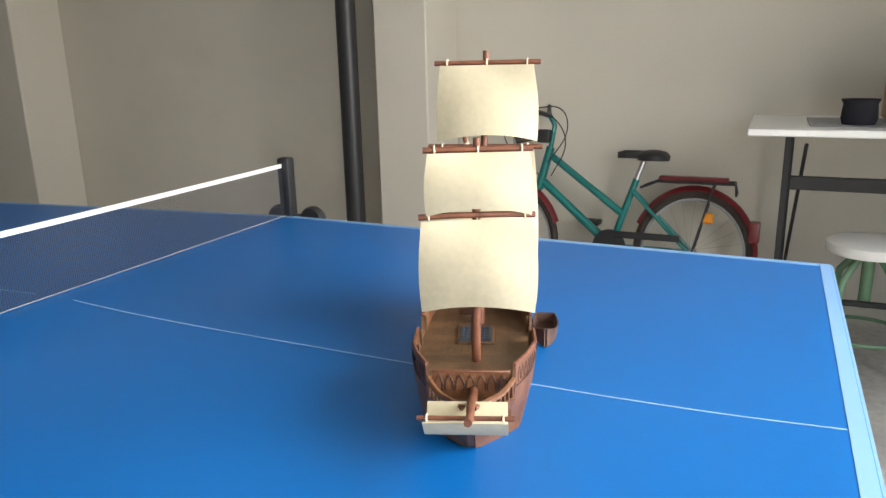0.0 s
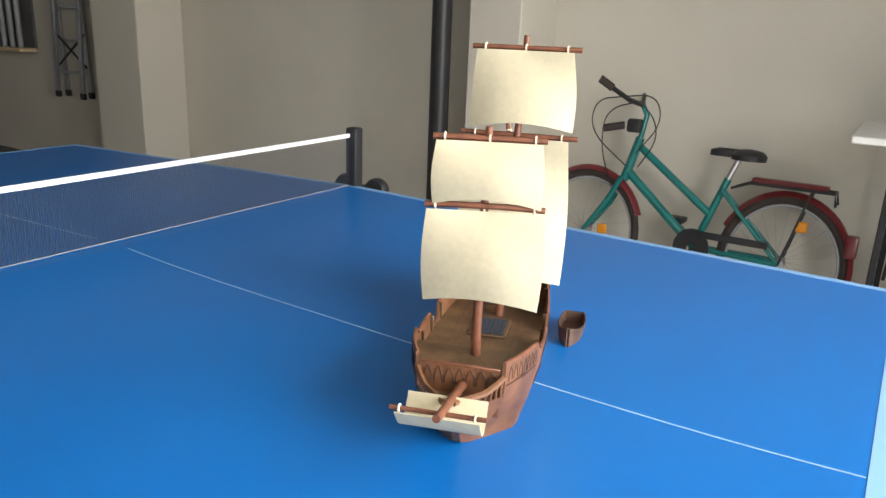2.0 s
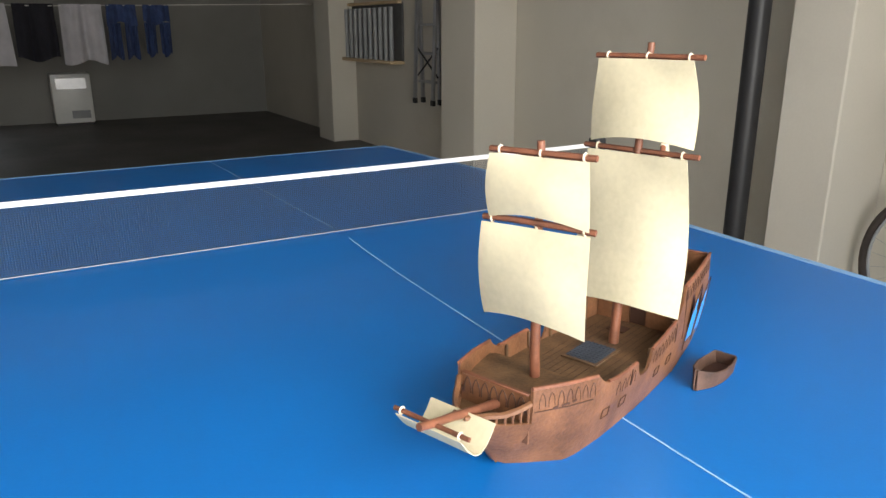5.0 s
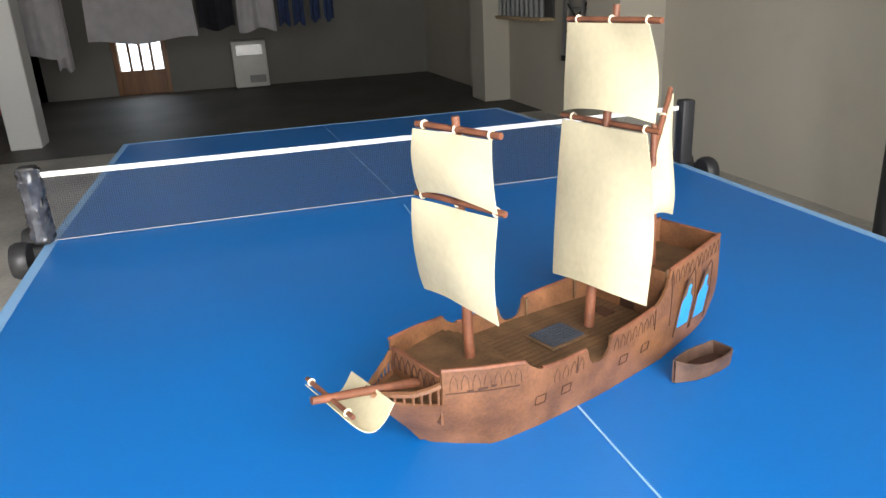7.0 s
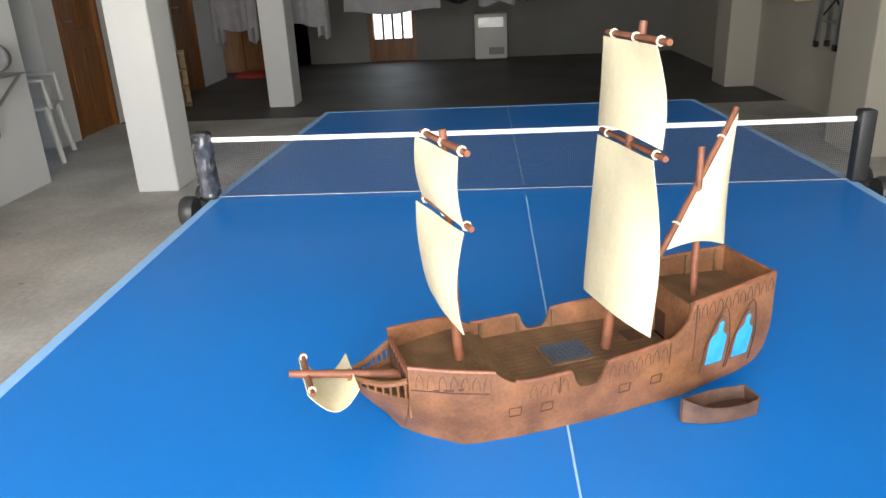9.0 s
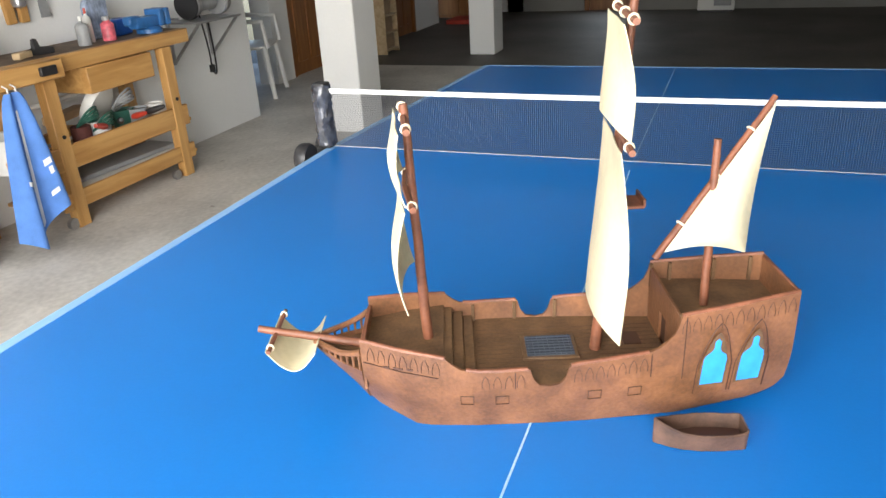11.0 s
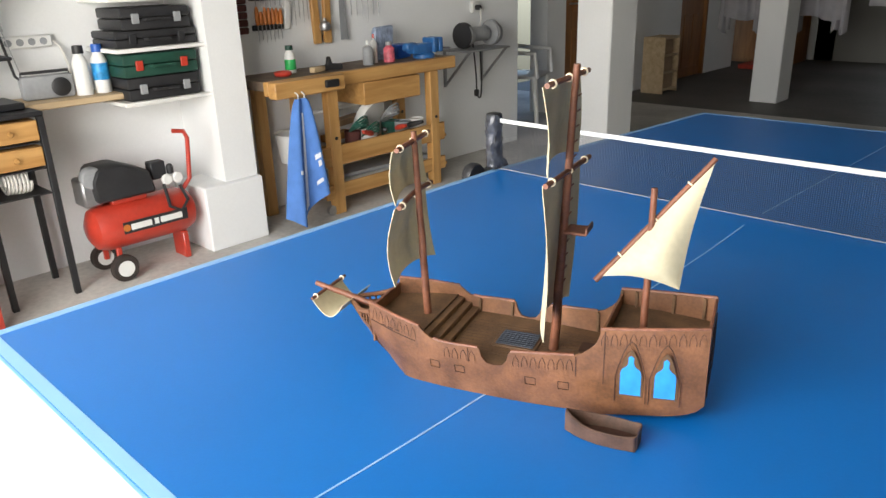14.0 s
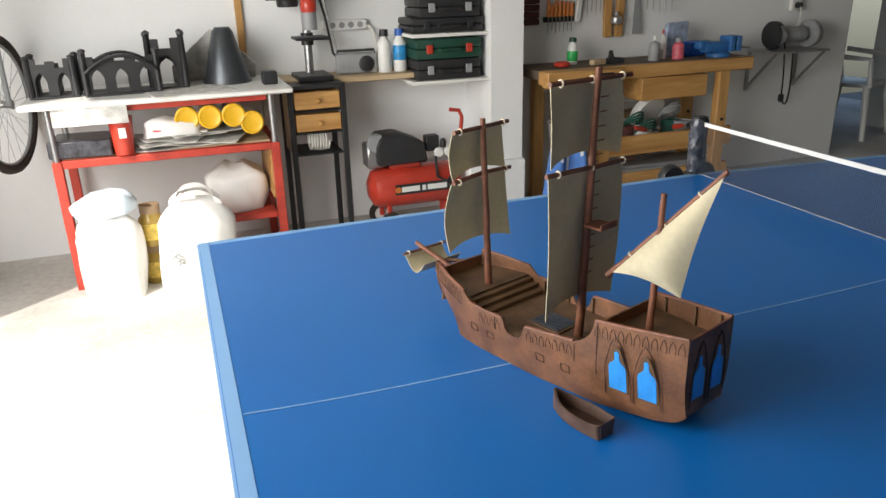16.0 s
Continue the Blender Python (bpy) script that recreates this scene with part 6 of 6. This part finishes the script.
for k, (x, y, h) in enumerate(((1.64, -2.58, 0.0), (1.63, -2.56, 0.19))):
    jr = thing("jar", pose(x, y, h), "amber jar with a brown lid and label", "jar", "stacked jars under the table")
    part("body", bm_lathe([(0, 0), (0.052, 0), (0.056, 0.01), (0.056, 0.12), (0.04, 0.145), (0.04, 0.155), (0, 0.155)], 20), M_GLASSJ, jr)
    part("lid", bm_lathe([(0, 0.15), (0.044, 0.15), (0.044, 0.188), (0, 0.19)], 20), M_CARD, jr, "brown lid")
    part("label", bm_lathe([(0.0565, 0.03), (0.057, 0.031), (0.057, 0.105), (0.0565, 0.106)], 20), mat("yellow_paper_label", (0.70, 0.50, 0.10), 0.7, var=0.3, scale=30), jr, "yellow paper label")

# black castle-like model parts on the table


def arcade(w, h, n, seed):
    """Outline of a ruined wall with n pointed arches cut from its foot and a broken top."""
    rr = random.Random(seed)
    bay = w / n
    pts = []
    for k in range(n):
        c = -w / 2 + bay * (k + 0.5)
        a = bay * 0.27
        pts += [(c - a, 0.0), (c - a, h * 0.40), (c - a * 0.6, h * 0.54), (c, h * 0.64), (c + a * 0.6, h * 0.54), (c + a, h * 0.40), (c + a, 0.0)]
    pts = [(-w / 2, 0.0)] + pts + [(w / 2, 0.0)]
    x, step = w / 2, w / (2 * n + 1)
    for k in range(2 * n + 1):
        top = h * (rr.uniform(0.92, 1.0) if k % 2 == 0 else rr.uniform(0.74, 0.86))
        pts += [(x, top), (x - step, top)]
        x -= step
    return pts


def ruin(w, d, h, n, seed, label, m, arches=False):
    r = thing("castle_model", m, label, "model", "black model ruins")
    part("base", bm_box(w + 0.02, d + 0.02, 0.012, 0, 0, 0.006, 0.002), M_PLASTIC, r)
    for k, y in enumerate((-d / 2, d / 2)):
        part("wall", bm_prism(arcade(w, h * (1.0 if k else 0.82), n, seed + k), 0.014, Matrix.Translation((0, y, 0.010)) @ XZ), M_PLASTIC, r, "arched wall")
        if arches:
            part("flying_arch", bm_tube([(-w / 2 + w * j / 12, y * 1.25, h * 0.35 + h * 0.66 * math.sin(math.pi * (0.08 + 0.84 * j / 12)) ** 0.7) for j in range(13)], 0.008, 6), M_PLASTIC, r)
    for x in (-w / 2, w / 2):
        part("wall", bm_prism(arcade(d, h * 0.9, 1, seed + 5), 0.014, Matrix.Translation((x, 0, 0.010)) @ pose(0, 0, 0, 0, 0, 90) @ XZ), M_PLASTIC, r, "arched wall")
        for y in (-d / 2, d / 2):
            part("turret", bm_lathe([(0.0, 0.0), (0.014, 0.0), (0.013, h * 1.0), (0.017, h * 1.02), (0.016, h * 1.06), (0.0, h * 1.10)], 8, pose(x, y, 0.010)), M_PLASTIC, r)


ruin(0.18, 0.14, 0.16, 2, 1, "black model ruin standing on the white table", pose(1.94, -2.80, RTZ))
ruin(0.30, 0.16, 0.17, 3, 2, "black arched model ruin standing on the white table", pose(1.66, -2.78, RTZ, 0, 0, 4), True)
ruin(0.15, 0.11, 0.23, 1, 3, "tall black model tower on the white table", pose(1.46, -2.84, RTZ))
solo("grey_cone", bm_lathe([(0, 0), (0.115, 0), (0.105, 0.03), (0.05, 0.24), (0.035, 0.26), (0, 0.26)], 26), mat("dull_pewter", (0.10, 0.11, 0.12), 0.35, 0.7, var=0.2), "dark metal cone wrapped in newspaper on the table", "cone", m=pose(1.19, -2.90, RTZ))


def fold(a, b):
    return (0.40 * (a - 0.5), 0.02 * math.sin(8 * a) - 0.10 * (1 - b), 0.25 * b * (1 - 0.65 * abs(2 * a - 1)) + 0.002)


solo("newspaper_sheet", bm_sheet(fold, 14, 10, 0.003), M_PAPER, "crumpled newspaper sheet standing on the table", "newspaper", m=pose(1.24, -2.94, RTZ))
solo("newspaper_sheet", bm_box(0.36, 0.26, 0.003, 0, 0, 0.0015), M_PAPER, "flat newspaper lying on the table", "newspaper", m=pose(1.38, -2.68, RTZ + 0.0005, 0, 0, 14))
solo("paper_sheet", bm_sheet(lambda a, b: (0.30 * (a - 0.5), -0.02 + 0.02 * b + 0.006 * math.sin(12 * a), -0.10 * b), 10, 6, 0.002), M_PAPER, "white paper hanging over the table edge", "paper", m=pose(1.80, -2.535, RTZ + 0.003))
solo("small_black_box", bm_box(0.07, 0.06, 0.06, 0, 0, 0.03, 0.005), M_PLASTIC, "small black box on the table", "box", m=pose(1.01, -2.72, RTZ))
solo("wall_batten", bm_box(0.035, 0.02, 1.9, 0, 0, 0.95, 0.002), M_PINEZ, "pale wooden batten fixed upright on the wall", "batten", m=pose(1.08, YS + 0.012, 0.842))

# bicycle hanging at the wall beside the red table
hang = thing("racing_bicycle", pose(2.17, -2.84, 0.21, 0, 0, 76), "old bicycle hung upright on the wall", "bicycle")
wheel(hang, 0.0, 0.62, 0.31)
for p, q in (((0.05, 0.05, 0.62), (0.0, 0.03, 1.05)), ((0.05, -0.05, 0.62), (0.0, -0.03, 1.05)), ((0.0, 0, 1.05), (-0.02, 0, 1.6)), ((-0.02, 0, 1.6), (0.15, 0, 1.25)), ((0.0, 0, 1.05), (0.15, 0, 1.25))):
    part("frame_tube", bar(p, q, 0.012), M_GREYP, hang)
part("handlebar", bm_tube([(0.02, -0.2, 1.12), (0.1, -0.2, 1.1), (0.04, 0, 1.12), (0.1, 0.2, 1.1), (0.02, 0.2, 1.12)], 0.011, 8), M_BLACK, hang)
